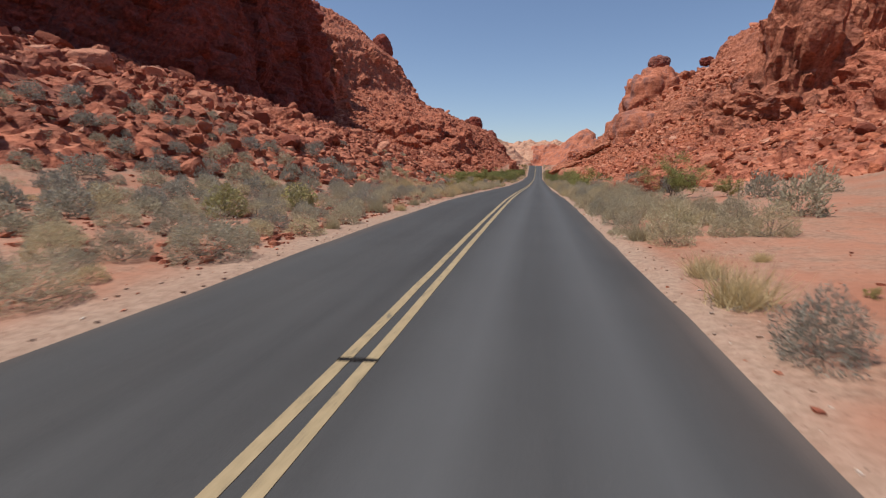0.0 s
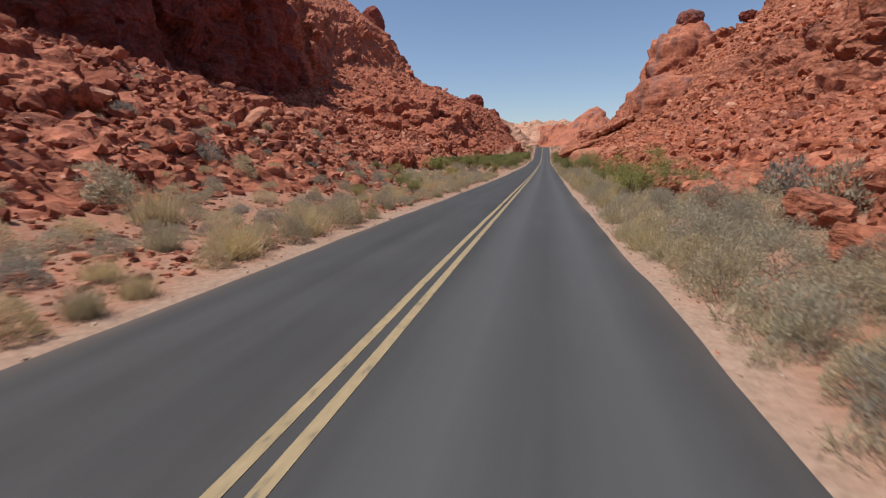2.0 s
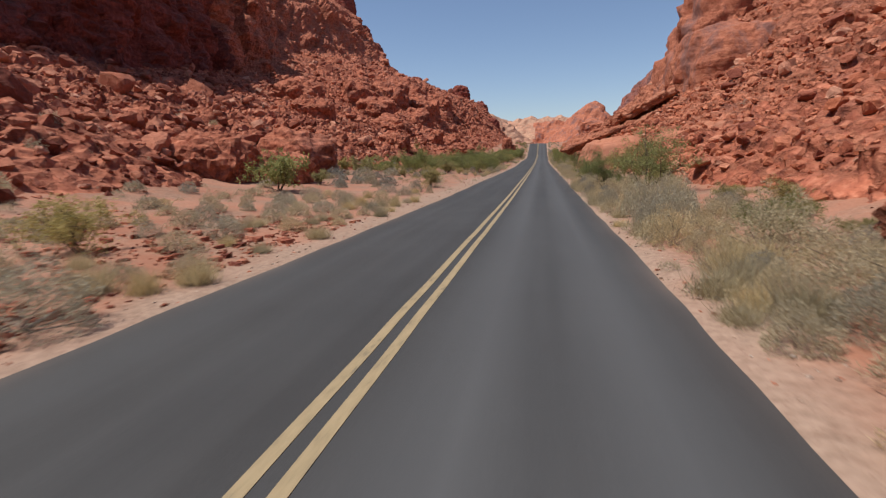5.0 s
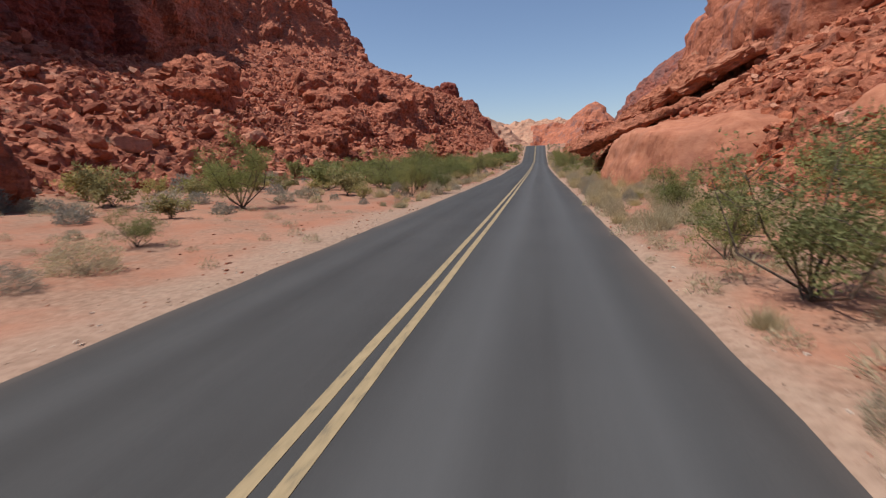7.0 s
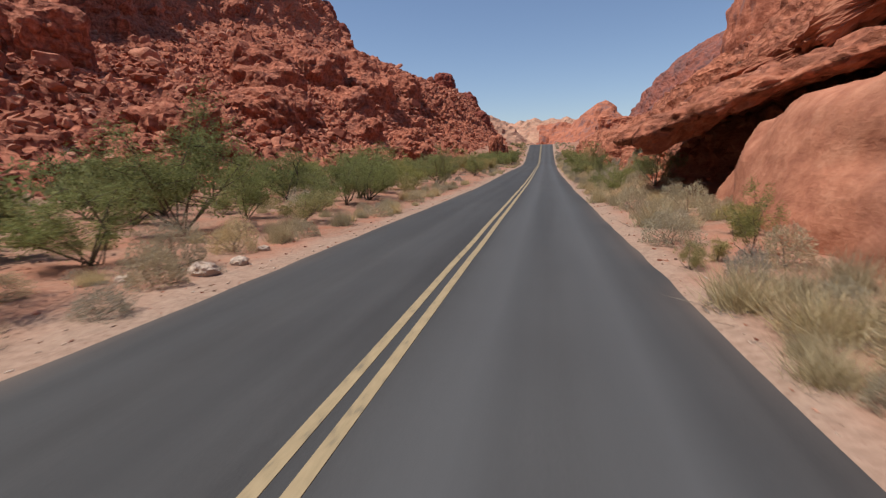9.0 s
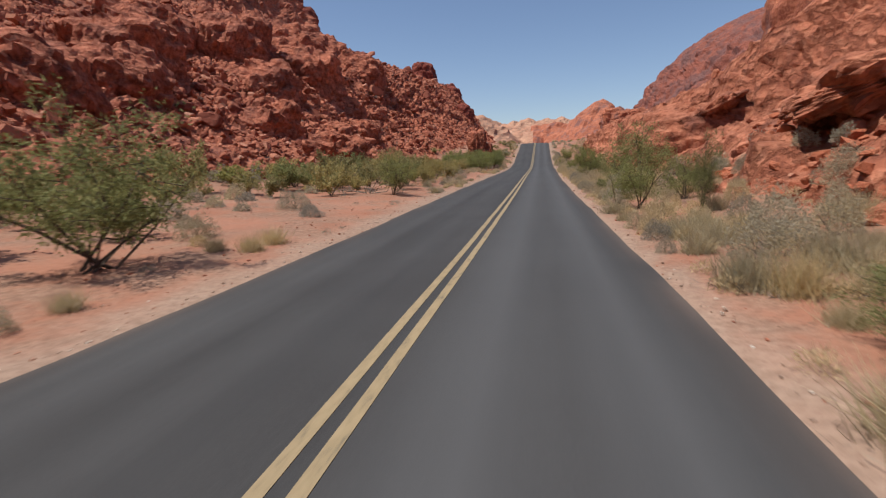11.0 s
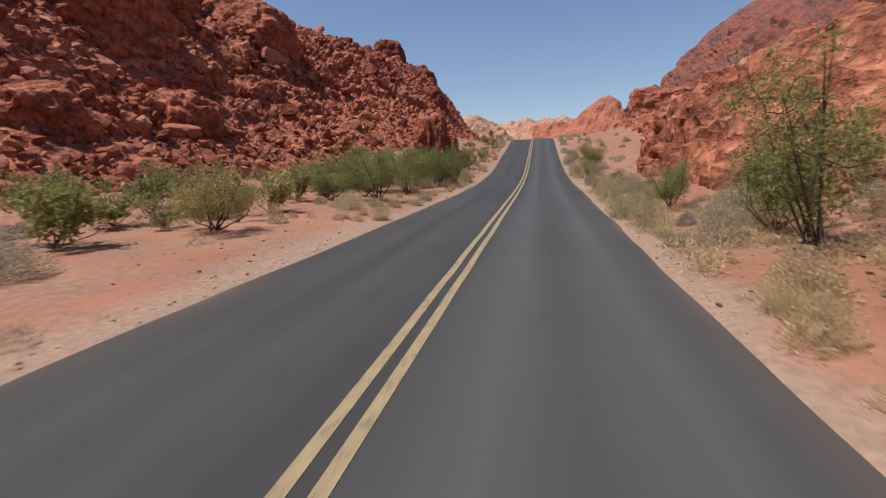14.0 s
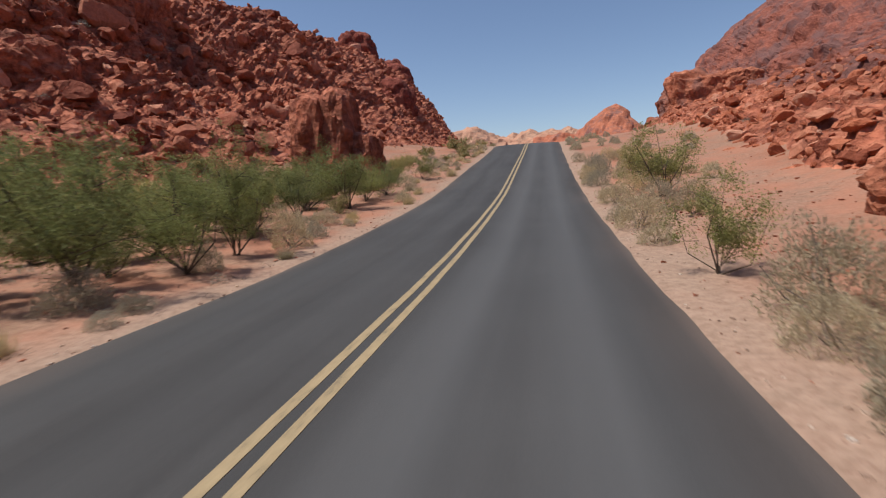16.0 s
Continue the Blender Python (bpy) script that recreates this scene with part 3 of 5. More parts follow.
def block_shape(level, k, square=0.62, cuts=7):
    """A broken block: a ball trimmed by random planes."""
    rnd = np.random.RandomState(k)
    v, f = BALLS[level]
    v = v * (np.abs(v) ** 1.0).max(1, keepdims=True) ** -square
    for _ in range(cuts):
        n = rnd.normal(size=3)
        n /= np.linalg.norm(n)
        over = np.maximum(0, v @ n - rnd.uniform(0.55, 0.85))
        v = v - over[:, None] * n
    v = v + 0.05 * rnd.normal(size=v.shape) * (1 if level < 3 else 0.25)
    return v, f


def crag_shape(level, k, size, square=0.35, rough=1.0, beds=0.0):
    """A weathered sandstone mass of about the given half-sizes, with knobs, joints and bedding ledges."""
    v, f = BALLS[level]
    v = v * np.abs(v).max(1, keepdims=True) ** -square
    n = v / np.linalg.norm(v, axis=1)[:, None]
    p = v * np.array(size)
    s = float(np.mean(size))
    d = 0
    for scale, amp in ((0.75, 0.28), (0.33, 0.13), (0.13, 0.05)):
        q = p / (s * scale) + k * 3.7
        q = q + 0.3 * np.stack([value_noise(q * 1.9 + 7 * j, k + j) for j in range(3)], 1)
        d1, d2, who = cells(q, k + 11)
        d = d + amp * s * (step(0, 0.48, d2 - d1) * (0.35 + 0.75 * who) - 0.42)
    d = d + 0.10 * s * fractal(p / (s * 0.3) + k, 4, k + 31)
    if beds:
        ph = p[:, 2] / beds + 0.8 * value_noise(p / (s * 0.8) + k, k + 41)
        d = d + 0.06 * s * (np.abs((ph % 1) - 0.5) * 2 - 0.5)
    p = p + n * (d * rough)[:, None]
    return p, f


def crag(name, label, category, at, size, k, mat=None, level=4, square=0.35, rough=1.0, beds=0.0, turn=0.0, lean=0.0, tip=0.0, group=""):
    v, f = crag_shape(level, k, size, square, rough, beds)
    ob = new(name, mesh_from(name, v, f, mat or ROCK, level >= 5 and rough < 0.6))
    ob.matrix_world = pose(*at, lean, tip, turn)
    return tagged(ob, label, category, group)


# right side, going up the road
crag("rock_tower", "tall red sandstone tower on the slope", "rock", (45, 101, 13), (9, 10, 22), 3, PALE_ROCK, level=5)
crag("rock_tower", "tall red sandstone tower on the slope", "rock", (56, 112, 20), (11, 11, 24), 4, PALE_ROCK, level=5)
crag("standing_boulder", "red sandstone pier beside a dark alcove", "rock", (30.5, 88, 6), (4.2, 3.8, 6.5), 5, PALE_ROCK, level=4)
crag("standing_boulder", "red sandstone pier beside a dark alcove", "rock", (44, 91, 7), (5, 4.5, 10), 6, PALE_ROCK, level=4)
crag("roof_boulder", "sandstone roof block over a dark alcove", "rock", (35.5, 90, 13.2), (6.0, 4.0, 3.0), 7, PALE_ROCK, level=5, rough=0.8, beds=1.5)
crag("flat_boulder", "flat red boulder lying below the alcove", "boulder", (29, 81, 4.2), (5.0, 3.2, 1.5), 8, PALE_ROCK, beds=0.9)
crag("flat_boulder", "flat red boulder lying below the alcove", "boulder", (37, 82, 5.2), (5.5, 3.0, 1.5), 9, PALE_ROCK, beds=0.9)
crag("flat_boulder", "flat red ledge half buried in sand", "boulder", (21, 72, 2.0), (4.0, 2.6, 0.9), 10, PALE_ROCK, beds=0.6)
crag("rock_dome", "rounded red sandstone dome with a dark crown", "rock", (43, 204, 21.5), (13, 13, 21.5), 11, WALL, level=6, rough=0.55)
crag("perched_boulder", "dark varnished boulder perched on the dome", "boulder", (43, 203, 44.6), (4.0, 3.8, 2.9), 12, DOME, rough=0.5)
crag("rock_shoulder", "red sandstone shoulder beside the dome", "rock", (54, 207, 29), (9, 9, 13), 13, PALE_ROCK, level=5)
crag("rock_shoulder", "red sandstone shoulder beside the dome", "rock", (66, 210, 34), (11, 10, 12), 14, PALE_ROCK, level=5)
crag("perched_boulder", "dark boulder perched on the ridge", "boulder", (61.5, 209, 46.3), (2.6, 2.2, 1.6), 15, CLIFF)
crag("slickrock_slab", "smooth orange sandstone slab sloping down to the road", "rock", (12.5, 146.6, -1.1), (7.5, 15.2, 5.9), 16, SLAB, level=6, square=0.42, rough=0.2)
crag("slickrock_slab", "smooth orange sandstone slab sloping down to the road", "rock", (20, 127, 0.0), (10, 9.5, 5.6), 17, SLAB, level=6, square=0.2, rough=0.3, turn=10)
crag("overhang_ledge", "jutting sandstone ledge over a dark hollow", "rock", (10.3, 164.0, 5.4), (6.6, 6.2, 0.7), 18, PALE_ROCK, level=6, square=0.5, rough=0.5, beds=0.8, turn=-39, lean=13, tip=-16)
LEDGES = [(10.0, 221, 4.0, 3.6, 3.2, 0.45), (12.6, 216, 5.8, 4.2, 3.4, 0.5), (11.4, 229, 4.4, 3.8, 3.4, 0.45), (14.5, 223, 7.2, 4.5, 3.6, 0.5), (16.5, 231, 7.4, 4.6, 3.8, 0.5), (13.5, 171, 7.6, 6.5, 4.0, 0.9), (17, 165.5, 9.9, 6.0, 4.0, 0.9), (14, 180, 7.2, 6.0, 4.2, 0.8), (20, 174, 11.0, 5.5, 4.0, 0.9), (12.5, 189, 5.6, 5.0, 3.6, 0.8), (19, 155, 8.6, 6.0, 4.0, 0.8)]
for i, (x, y, z, a, b, c) in enumerate(LEDGES):
    crag("rock_ledge", "tilted sandstone ledge with a thin shaded lip", "rock", (x, y, z), (a, b, c), 140 + i, PALE_ROCK if i % 2 else SLAB, level=5, square=0.5, rough=0.7, beds=0.5, turn=-39, lean=14, tip=-22, group="ledges of the slickrock slope")
crag("rock_wall", "sheer sandstone wall standing before the great dome", "rock", (57, 288, 24), (10, 14, 25), 19, WALL, level=6, square=0.5, rough=0.35)
crag("rock_wall", "varnished sandstone wall above the ledges", "rock", (31, 172, 13), (9, 16, 11), 20, WALL, level=6, rough=0.32)
crag("rock_wall", "varnished sandstone wall above the ledges", "rock", (29.5, 189, 13), (7, 12, 11), 21, WALL, level=6, rough=0.32)
crag("boulder", "red boulder at the edge of the scrub", "boulder", (8.8, 190.5, 0.9), (1.9, 2.1, 2.2), 22, PALE_ROCK, level=3)
crag("arched_boulder", "large red boulder with a shaded underside", "boulder", (13.2, 216.5, 2.8), (5.4, 4.4, 3.6), 23, PALE_ROCK, level=6, rough=0.3, beds=1.2)
crag("tilted_slab", "tilted red sandstone slab", "rock", (14.6, 226, 2.6), (5.8, 9.5, 5.2), 24, PALE_ROCK, level=6, square=0.35, rough=0.32, beds=1.3, turn=12)
CLIFF_BLOCKS = [(10.8, 251.5, 2.4, 4.2, 6.6, 4.7), (15.2, 257.0, 4.6, 5.0, 6.5, 4.6), (10.2, 242.6, 2.2, 3.2, 4.4, 3.2), (14.6, 246.5, 4.4, 4.8, 6.0, 4.0), (9.9, 260.6, 2.6, 2.4, 3.2, 2.3)]
for i, (x, y, z, a, b, c) in enumerate(CLIFF_BLOCKS):
    crag("cliff_block", "layered salmon sandstone cliff beside the road", "rock", (x, y, z), (a, b, c), 190 + i, PALE_ROCK, level=6, square=0.55, rough=0.6, beds=0.85, turn=-6 + 4 * (i % 3), group="layered cliff beside the road")
NEAR_BLOCKS = [(6.5, 48.5, .7, 1.3, 1.0, .7), (8.4, 50.5, 1.0, 1.2, 1.0, .8), (7.6, 44, .8, 1.4, .9, .5), (9.6, 46, 1.3, 1.2, 1.0, .7), (6.2, 38.5, .6, .9, .7, .45), (8.3, 40.2, 1.0, 1.4, 1.1, .6),
               (10.8, 41.5, 1.6, 1.3, 1.0, .7), (7.0, 56.5, .7, 1.1, .9, .6), (7.3, 64.5, .8, 1.2, 1.0, .6), (6.8, 82, .9, 1.3, 1.1, .7)]
for i, (x, y, z, a, b, c) in enumerate(NEAR_BLOCKS):
    crag("boulder", "angular red sandstone block half buried in the bank", "boulder", (x, y, z), (a, b, c), 210 + i, PALE_ROCK, level=4, square=0.6, rough=0.5, beds=0.35, turn=31 * i, lean=14, group="blocks in the bank")
crag("layered_block", "layered sandstone block below the great dome", "rock", (25.5, 334, 11.4), (7.6, 6.0, 7.4), 26, WALL, level=6, square=0.5, rough=0.6, beds=1.6)
crag("layered_block", "layered sandstone block on the slope", "rock", (36, 352, 11.0), (7.5, 6, 4.2), 27, DOME, level=5, square=0.5, beds=1.4)
crag("layered_block", "layered sandstone block on the slope", "rock", (29, 368, 9), (8, 8, 7), 28, WALL, level=5, beds=1.5)
crag("layered_block", "layered sandstone block on the slope", "rock", (52, 372, 16), (9, 8, 6), 29, DOME, level=5, beds=1.5)
crag("rock_shoulder", "red sandstone shoulder at the foot of the great dome", "rock", (34, 388, 9), (9, 10, 10), 30, WALL, level=5, rough=0.8)

# left side, going up the road
crag("boulder", "large red boulder lying at the edge of the sand", "boulder", (-26.3, 123.0, 2.3), (4.3, 3.4, 3.0), 49, ROCK, level=5, rough=0.55, lean=16, tip=16, group="boulders at the slope foot")
LEFT_CRAGS = [(-27.5, 49, 4.4, 4.2, 3.6, 3.8), (-23.2, 47, 4.2, 2.6, 2.4, 2.4), (-57, 56, 10.0, 4.6, 4.0, 3.6), (-19.5, 70, 0.8, 2.6, 2.0, 2.1), (-24.5, 106, 1.5, 3.6, 3.0, 2.8),
              (-20.5, 109, 0.8, 2.4, 2.4, 2.0), (-41, 138.5, 2.0, 6.2, 4.6, 4.2), (-41.0, 203, 7.2, 6.4, 4.4, 6.2), (-50.5, 202, 9.0, 2.6, 2.8, 6.4), (-31.5, 176, 4.5, 3.4, 3.0, 3.6), (-46, 168, 10.5, 4.5, 4.0, 4.6), (-58, 186, 16, 6, 5, 6), (-25.4, 228.5, 3.4, 4.0, 3.4, 3.2), (-33.5, 231, 3.8, 3.2, 3.0, 3.0), (-32, 295, 8.6, 3.6, 3.2, 3.4)]
for i, (x, y, z, a, b, c) in enumerate(LEFT_CRAGS):
    crag("boulder", "large red sandstone boulder at the foot of the rubble slope", "boulder", (x, y, z), (a, b, c), 50 + i, ROCK, level=5, square=0.5, rough=0.7, lean=20, tip=12, group="boulders at the slope foot")
BUTTRESS = [(-45, 246, 13, 6.5, 6, 7), (-48, 266, 18, 8, 7, 9), (-54, 277, 22, 8, 8, 10), (-40, 282, 12, 4, 4, 5), (-42, 273, 13, 4.5, 4, 5), (-49, 298, 21, 8.5, 7, 11.5),
            (-60, 285, 28, 9, 9, 9), (-35, 262, 7.5, 3.8, 3.5, 4), (-36, 232, 7, 4.4, 4, 4.6), (-58, 256, 23, 8, 8, 8), (-62, 303, 31, 9, 8, 9), (-64, 243, 22, 8, 7, 8), (-33, 246, 6, 3.6, 3.4, 3.8), (-52, 226, 15, 6.5, 6, 7), (-44, 216, 10, 5, 4.5, 5.5)]
for i, (x, y, z, a, b, c) in enumerate(BUTTRESS):
    crag("buttress", "rounded dark red sandstone buttress above the rubble", "rock", (x, y, z), (a, b, c), 70 + i, ROCK, level=5, square=0.45, rough=0.65, lean=24 - 10 * (i % 3 == 1), tip=12, turn=25 * (i % 4) - 30, group="buttresses of the ridge")
FIN = [(-15.0, 281.6, 6.0, 1.35, 2.2, 4.2), (-13.3, 282.0, 5.8, 1.15, 2.0, 4.7), (-11.8, 282.6, 4.4, 1.0, 1.8, 3.0)]
for i, (x, y, z, a, b, c) in enumerate(FIN):
    crag("rock_fin", "upright red sandstone fin beside the road", "rock", (x, y, z), (a, b, c), 90 + i, ROCK, level=4, square=0.6, rough=0.5, group="fins beside the road")
KNOBS = [(-26, 336, 18.0, 4.0, 4.5, 5.0), (-37, 372, 28, 5.5, 6, 7.5), (-50, 382, 40, 6, 6, 7), (-118, 396, 78, 7, 7, 12), (-110, 397, 70, 6, 6, 9), (-80, 386, 48, 6, 6, 6), (-128, 390, 98, 9, 9, 14)]
for i, (x, y, z, a, b, c) in enumerate(KNOBS):
    crag("ridge_boulder", "rounded knob of dark sandstone on the ridge", "rock", (x, y, z), (a, b, c), 110 + i, CLIFF, level=5, square=0.1, rough=0.55, group="knobs of the ridge")


def chunk_shape(k):
    """A small angular fragment: a block with shifted corners."""
    rnd = np.random.RandomState(k)
    v = np.array([(x, y, z) for x in (-1, 1) for y in (-1, 1) for z in (-1, 1)], float) * 0.8
    v = v + rnd.uniform(-0.42, 0.42, v.shape)
    f = [(0, 1, 3, 2), (4, 6, 7, 5), (0, 4, 5, 1), (2, 3, 7, 6), (0, 2, 6, 4), (1, 5, 7, 3)]
    return v, np.array([t for q in f for t in ((q[0], q[1], q[2]), (q[0], q[2], q[3]))])


def worn_block(k):
    """A larger fallen block with worn corners and chipped faces."""
    v, f = block_shape(3, k, 0.6, 6)
    n = v / np.linalg.norm(v, axis=1)[:, None]
    return v + n * (0.10 * fractal(v * 2.6 + k, 3, k))[:, None], f


def scatter(name, label, hill, count, sizes, k, reach, ahead, shape):
    """Broken blocks strewn over a slope, joined into one; small near the foot, larger higher up."""
    P, N, h, steep, u = hill
    rnd = np.random.RandomState(k)
    ok = np.nonzero((h > 0.06) & (steep < 0.75) & (u > reach[0]) & (u < reach[1]) & (P[:, 1] > ahead[0]) & (P[:, 1] < ahead[1]))[0]
    w = 1.0 / (8 + u[ok])
    if hill is RIGHT_HILL:
        w = np.where((P[ok, 1] > 200) & (P[ok, 1] < 264), 0.12, 1.0) * w
    pick = rnd.choice(ok, count, p=w / w.sum())
    shapes = [shape(k + j) for j in range(14)]
    vs, fs, at = [], [], 0
    for i in pick:
        v, f = shapes[rnd.randint(14)]
        s = min(sizes[1] * (0.3 + u[i] / 55), sizes[0] * (1 - rnd.rand()) ** -0.48 * (0.75 + u[i] / 130))
        v = v * (s * rnd.uniform(0.6, 1.3, 3) * np.array([1, 1, 0.75]))
        a = Euler((rnd.uniform(-0.6, 0.6), rnd.uniform(-0.6, 0.6), rnd.uniform(0, 6.3))).to_matrix()
        vs.append(v @ np.array(a).T + P[i] + N[i] * s * rnd.uniform(0.0, 0.45))
        fs.append(f + at)
        at += len(v)
    ob = new(name, mesh_from(name, np.concatenate(vs), np.concatenate(fs), STONE if hill is LEFT_HILL else PALE_STONE))
    return tagged(ob, label, "rubble", kind="stuff")


scatter("rubble_left", "loose blocks of red sandstone strewn over the slope", LEFT_HILL, 24000, (0.105, 0.5), 300, (0, 120), (0, 420), chunk_shape)
scatter("broken_blocks_left", "broken blocks of red sandstone heaped on the slope", LEFT_HILL, 8000, (0.21, 0.95), 360, (4, 110), (0, 420), lambda k: block_shape(2, k, 0.6, 8))
scatter("rubble_right", "loose blocks of red sandstone strewn over the slope", RIGHT_HILL, 13000, (0.10, 0.5), 320, (0, 80), (20, 330), chunk_shape)
scatter("broken_blocks_right", "broken blocks of red sandstone heaped on the slope", RIGHT_HILL, 4000, (0.22, 1.0), 380, (2, 80), (20, 320), lambda k: block_shape(2, k, 0.6, 8))


def fallen_blocks(parent, hill, count, sizes, k, reach, ahead):
    """Large fallen blocks that can be told apart, each a piece of its hillside."""
    P, N, h, steep, u = hill
    rnd = np.random.RandomState(k)
    ok = np.nonzero((h > 0.06) & (steep < 0.75) & (u > reach[0]) & (u < reach[1]) & (P[:, 1] > ahead[0]) & (P[:, 1] < ahead[1]))[0]
    w = 1.0 / (8 + u[ok])
    meshes = [mesh_from("block", *worn_block(k + j), BLOCK) for j in range(14)]
    for i in rnd.choice(ok, count, p=w / w.sum()):
        s = min(sizes[1] * (0.3 + u[i] / 55), sizes[0] * (1 - rnd.rand()) ** -0.48 * (0.75 + u[i] / 130))
        ob = new("block", meshes[rnd.randint(14)])
        ob.parent = parent
        at = Vector(P[i] + N[i] * s * rnd.uniform(0.0, 0.4))
        ob.matrix_world = Matrix.LocRotScale(at, Euler((rnd.uniform(-0.6, 0.6), rnd.uniform(-0.6, 0.6), rnd.uniform(0, 6.3))), Vector(s * rnd.uniform(0.6, 1.3, 3) * np.array([1, 1, 0.75])))


fallen_blocks(bpy.data.objects["hillside_left"], LEFT_HILL, 300, (0.6, 1.5), 340, (14, 100), (0, 380))
fallen_blocks(bpy.data.objects["hillside_right"], RIGHT_HILL, 200, (0.5, 1.3), 350, (8, 75), (30, 330))


def ground_at(x, y):
    """Height of the sand, or of the rock slope where that lies over it."""
    h = float(land(np.array([float(x)]), np.array([float(y)]))[0])
    base = float((road_z(np.array([float(y)])) + apron(np.array([float(x)]), np.array([float(y)])))[0])
    return max(sand_at(x, y), h - 0.15) if h - base > 0.5 else sand_at(x, y)


def sand_at(x, y):
    gx_, gy_, gz_ = GROUND_GRID
    i = int(np.clip(np.searchsorted(gx_, x) - 1, 0, len(gx_) - 2))
    j = int(np.clip(np.searchsorted(gy_, y) - 1, 0, len(gy_) - 2))
    a = (x - gx_[i]) / (gx_[i + 1] - gx_[i])
    b = (y - gy_[j]) / (gy_[j + 1] - gy_[j])
    return float(gz_[i, j] * (1 - a) * (1 - b) + gz_[i + 1, j] * a * (1 - b) + gz_[i, j + 1] * (1 - a) * b + gz_[i + 1, j + 1] * a * b)


def strew(name, label, count, k, sizes, reach, mat, ys=(0, 290), left=0.5, start=0.1):
    """Small stones on the sand beside the road."""
    rnd = np.random.RandomState(k)
    shapes = [chunk_shape(k + 40 + j) for j in range(6)]
    vs, fs, at = [], [], 0
    for _ in range(count):
        y = rnd.uniform(*ys)
        off = start + rnd.exponential(reach)
        if off > 22:
            continue
        x = float(along(np.array([y]), EDGE_LEFT)[0]) - off if rnd.rand() < left else float(along(np.array([y]), EDGE_RIGHT)[0]) + min(off, 9)
        v, f = shapes[rnd.randint(6)]
        s = min(sizes[1], sizes[0] * (1 - rnd.rand()) ** -0.6)
        v = v * (s * rnd.uniform(0.6, 1.3, 3) * np.array([1, 1, 0.7]))
        vs.append(v + np.array([x, y, sand_at(x, y) + 0.15 * s]))
        fs.append(f + at)
        at += len(v)
    ob = new(name, mesh_from(name, np.concatenate(vs), np.concatenate(fs), mat))
    return tagged(ob, label, "stones", kind="stuff")


CHIPS = rubble_stone("pale_road_chips", ((0.30, 0.20, 0.15), (0.42, 0.30, 0.23), (0.55, 0.44, 0.36), (0.70, 0.66, 0.60)))
strew("red_stones", "small red stones strewn on the sand", 4600, 400, (0.012, 0.04), 3.8, STONE)
strew("slope_stones", "broken red stones at the foot of the rubble slope", 6500, 440, (0.03, 0.13), 4.5, STONE, (8, 90), 1.0, 0.9)
strew("bank_stones", "broken red stones at the foot of the bank", 1500, 450, (0.016, 0.06), 3.0, STONE, (205, 272), 0.0, 2.2)
strew("gravel", "pale gravel chips along the road edge", 4200, 430, (0.009, 0.03), 0.7, CHIPS)

# ---- plants ----
def blades(base, way, length, width, rnd):
    """Thin pointed leaves from base along way: arrays of corners and faces."""
    n = len(base)
    side = np.cross(way, rnd.normal(size=(n, 3)))
    side = side / np.maximum(1e-6, np.linalg.norm(side, axis=1))[:, None] * (width / 2)[:, None]
    v = np.stack([base - side, base + side, base + way * length[:, None]], 1).reshape(-1, 3)
    return v, np.arange(3 * n).reshape(n, 3)


def twigs(starts, ends, thick, rnd, bend=0.12):
    """Three-sided tapering stems with a bend half way."""
    vs, fs, at = [], [], 0
    for a, b, r in zip(starts, ends, thick):
        m = (a + b) / 2 + rnd.normal(size=3) * bend * np.linalg.norm(b - a)
        d = (b - a) / max(1e-6, np.linalg.norm(b - a))
        e1 = np.cross(d, (0.3, 0.9, 0.2))
        e1 = e1 / np.linalg.norm(e1)
        e2 = np.cross(d, e1)
        for p, s in ((a, 1.0), (m, 0.72), (b, 0.3)):
            for j in range(4):
                c = 1.5708 * j
                vs.append(p + r * s * (e1 * math.cos(c) + e2 * math.sin(c)))
        for ring in (0, 4):
            for j in range(4):
                fs.append((at + ring + j, at + ring + (j + 1) % 4, at + ring + 4 + (j + 1) % 4, at + ring + 4 + j))
        at += 12
    return np.array(vs), np.array(fs)


def unit(v):
    return v / np.maximum(1e-6, np.linalg.norm(v, axis=1))[:, None]


def thing(name, label, category, group):
    return tagged(new(name), label, category, group)


def part(name, v, f, mat, parent, label=""):
    ob = new(name, mesh_from(name, v, f, mat))
    ob.parent = parent
    if label:
        ob["label"] = label
    if name in ("branchwork", "foliage", "grass_clump", "dead_thatch"):
        ob["kind"] = "stuff"
    return ob


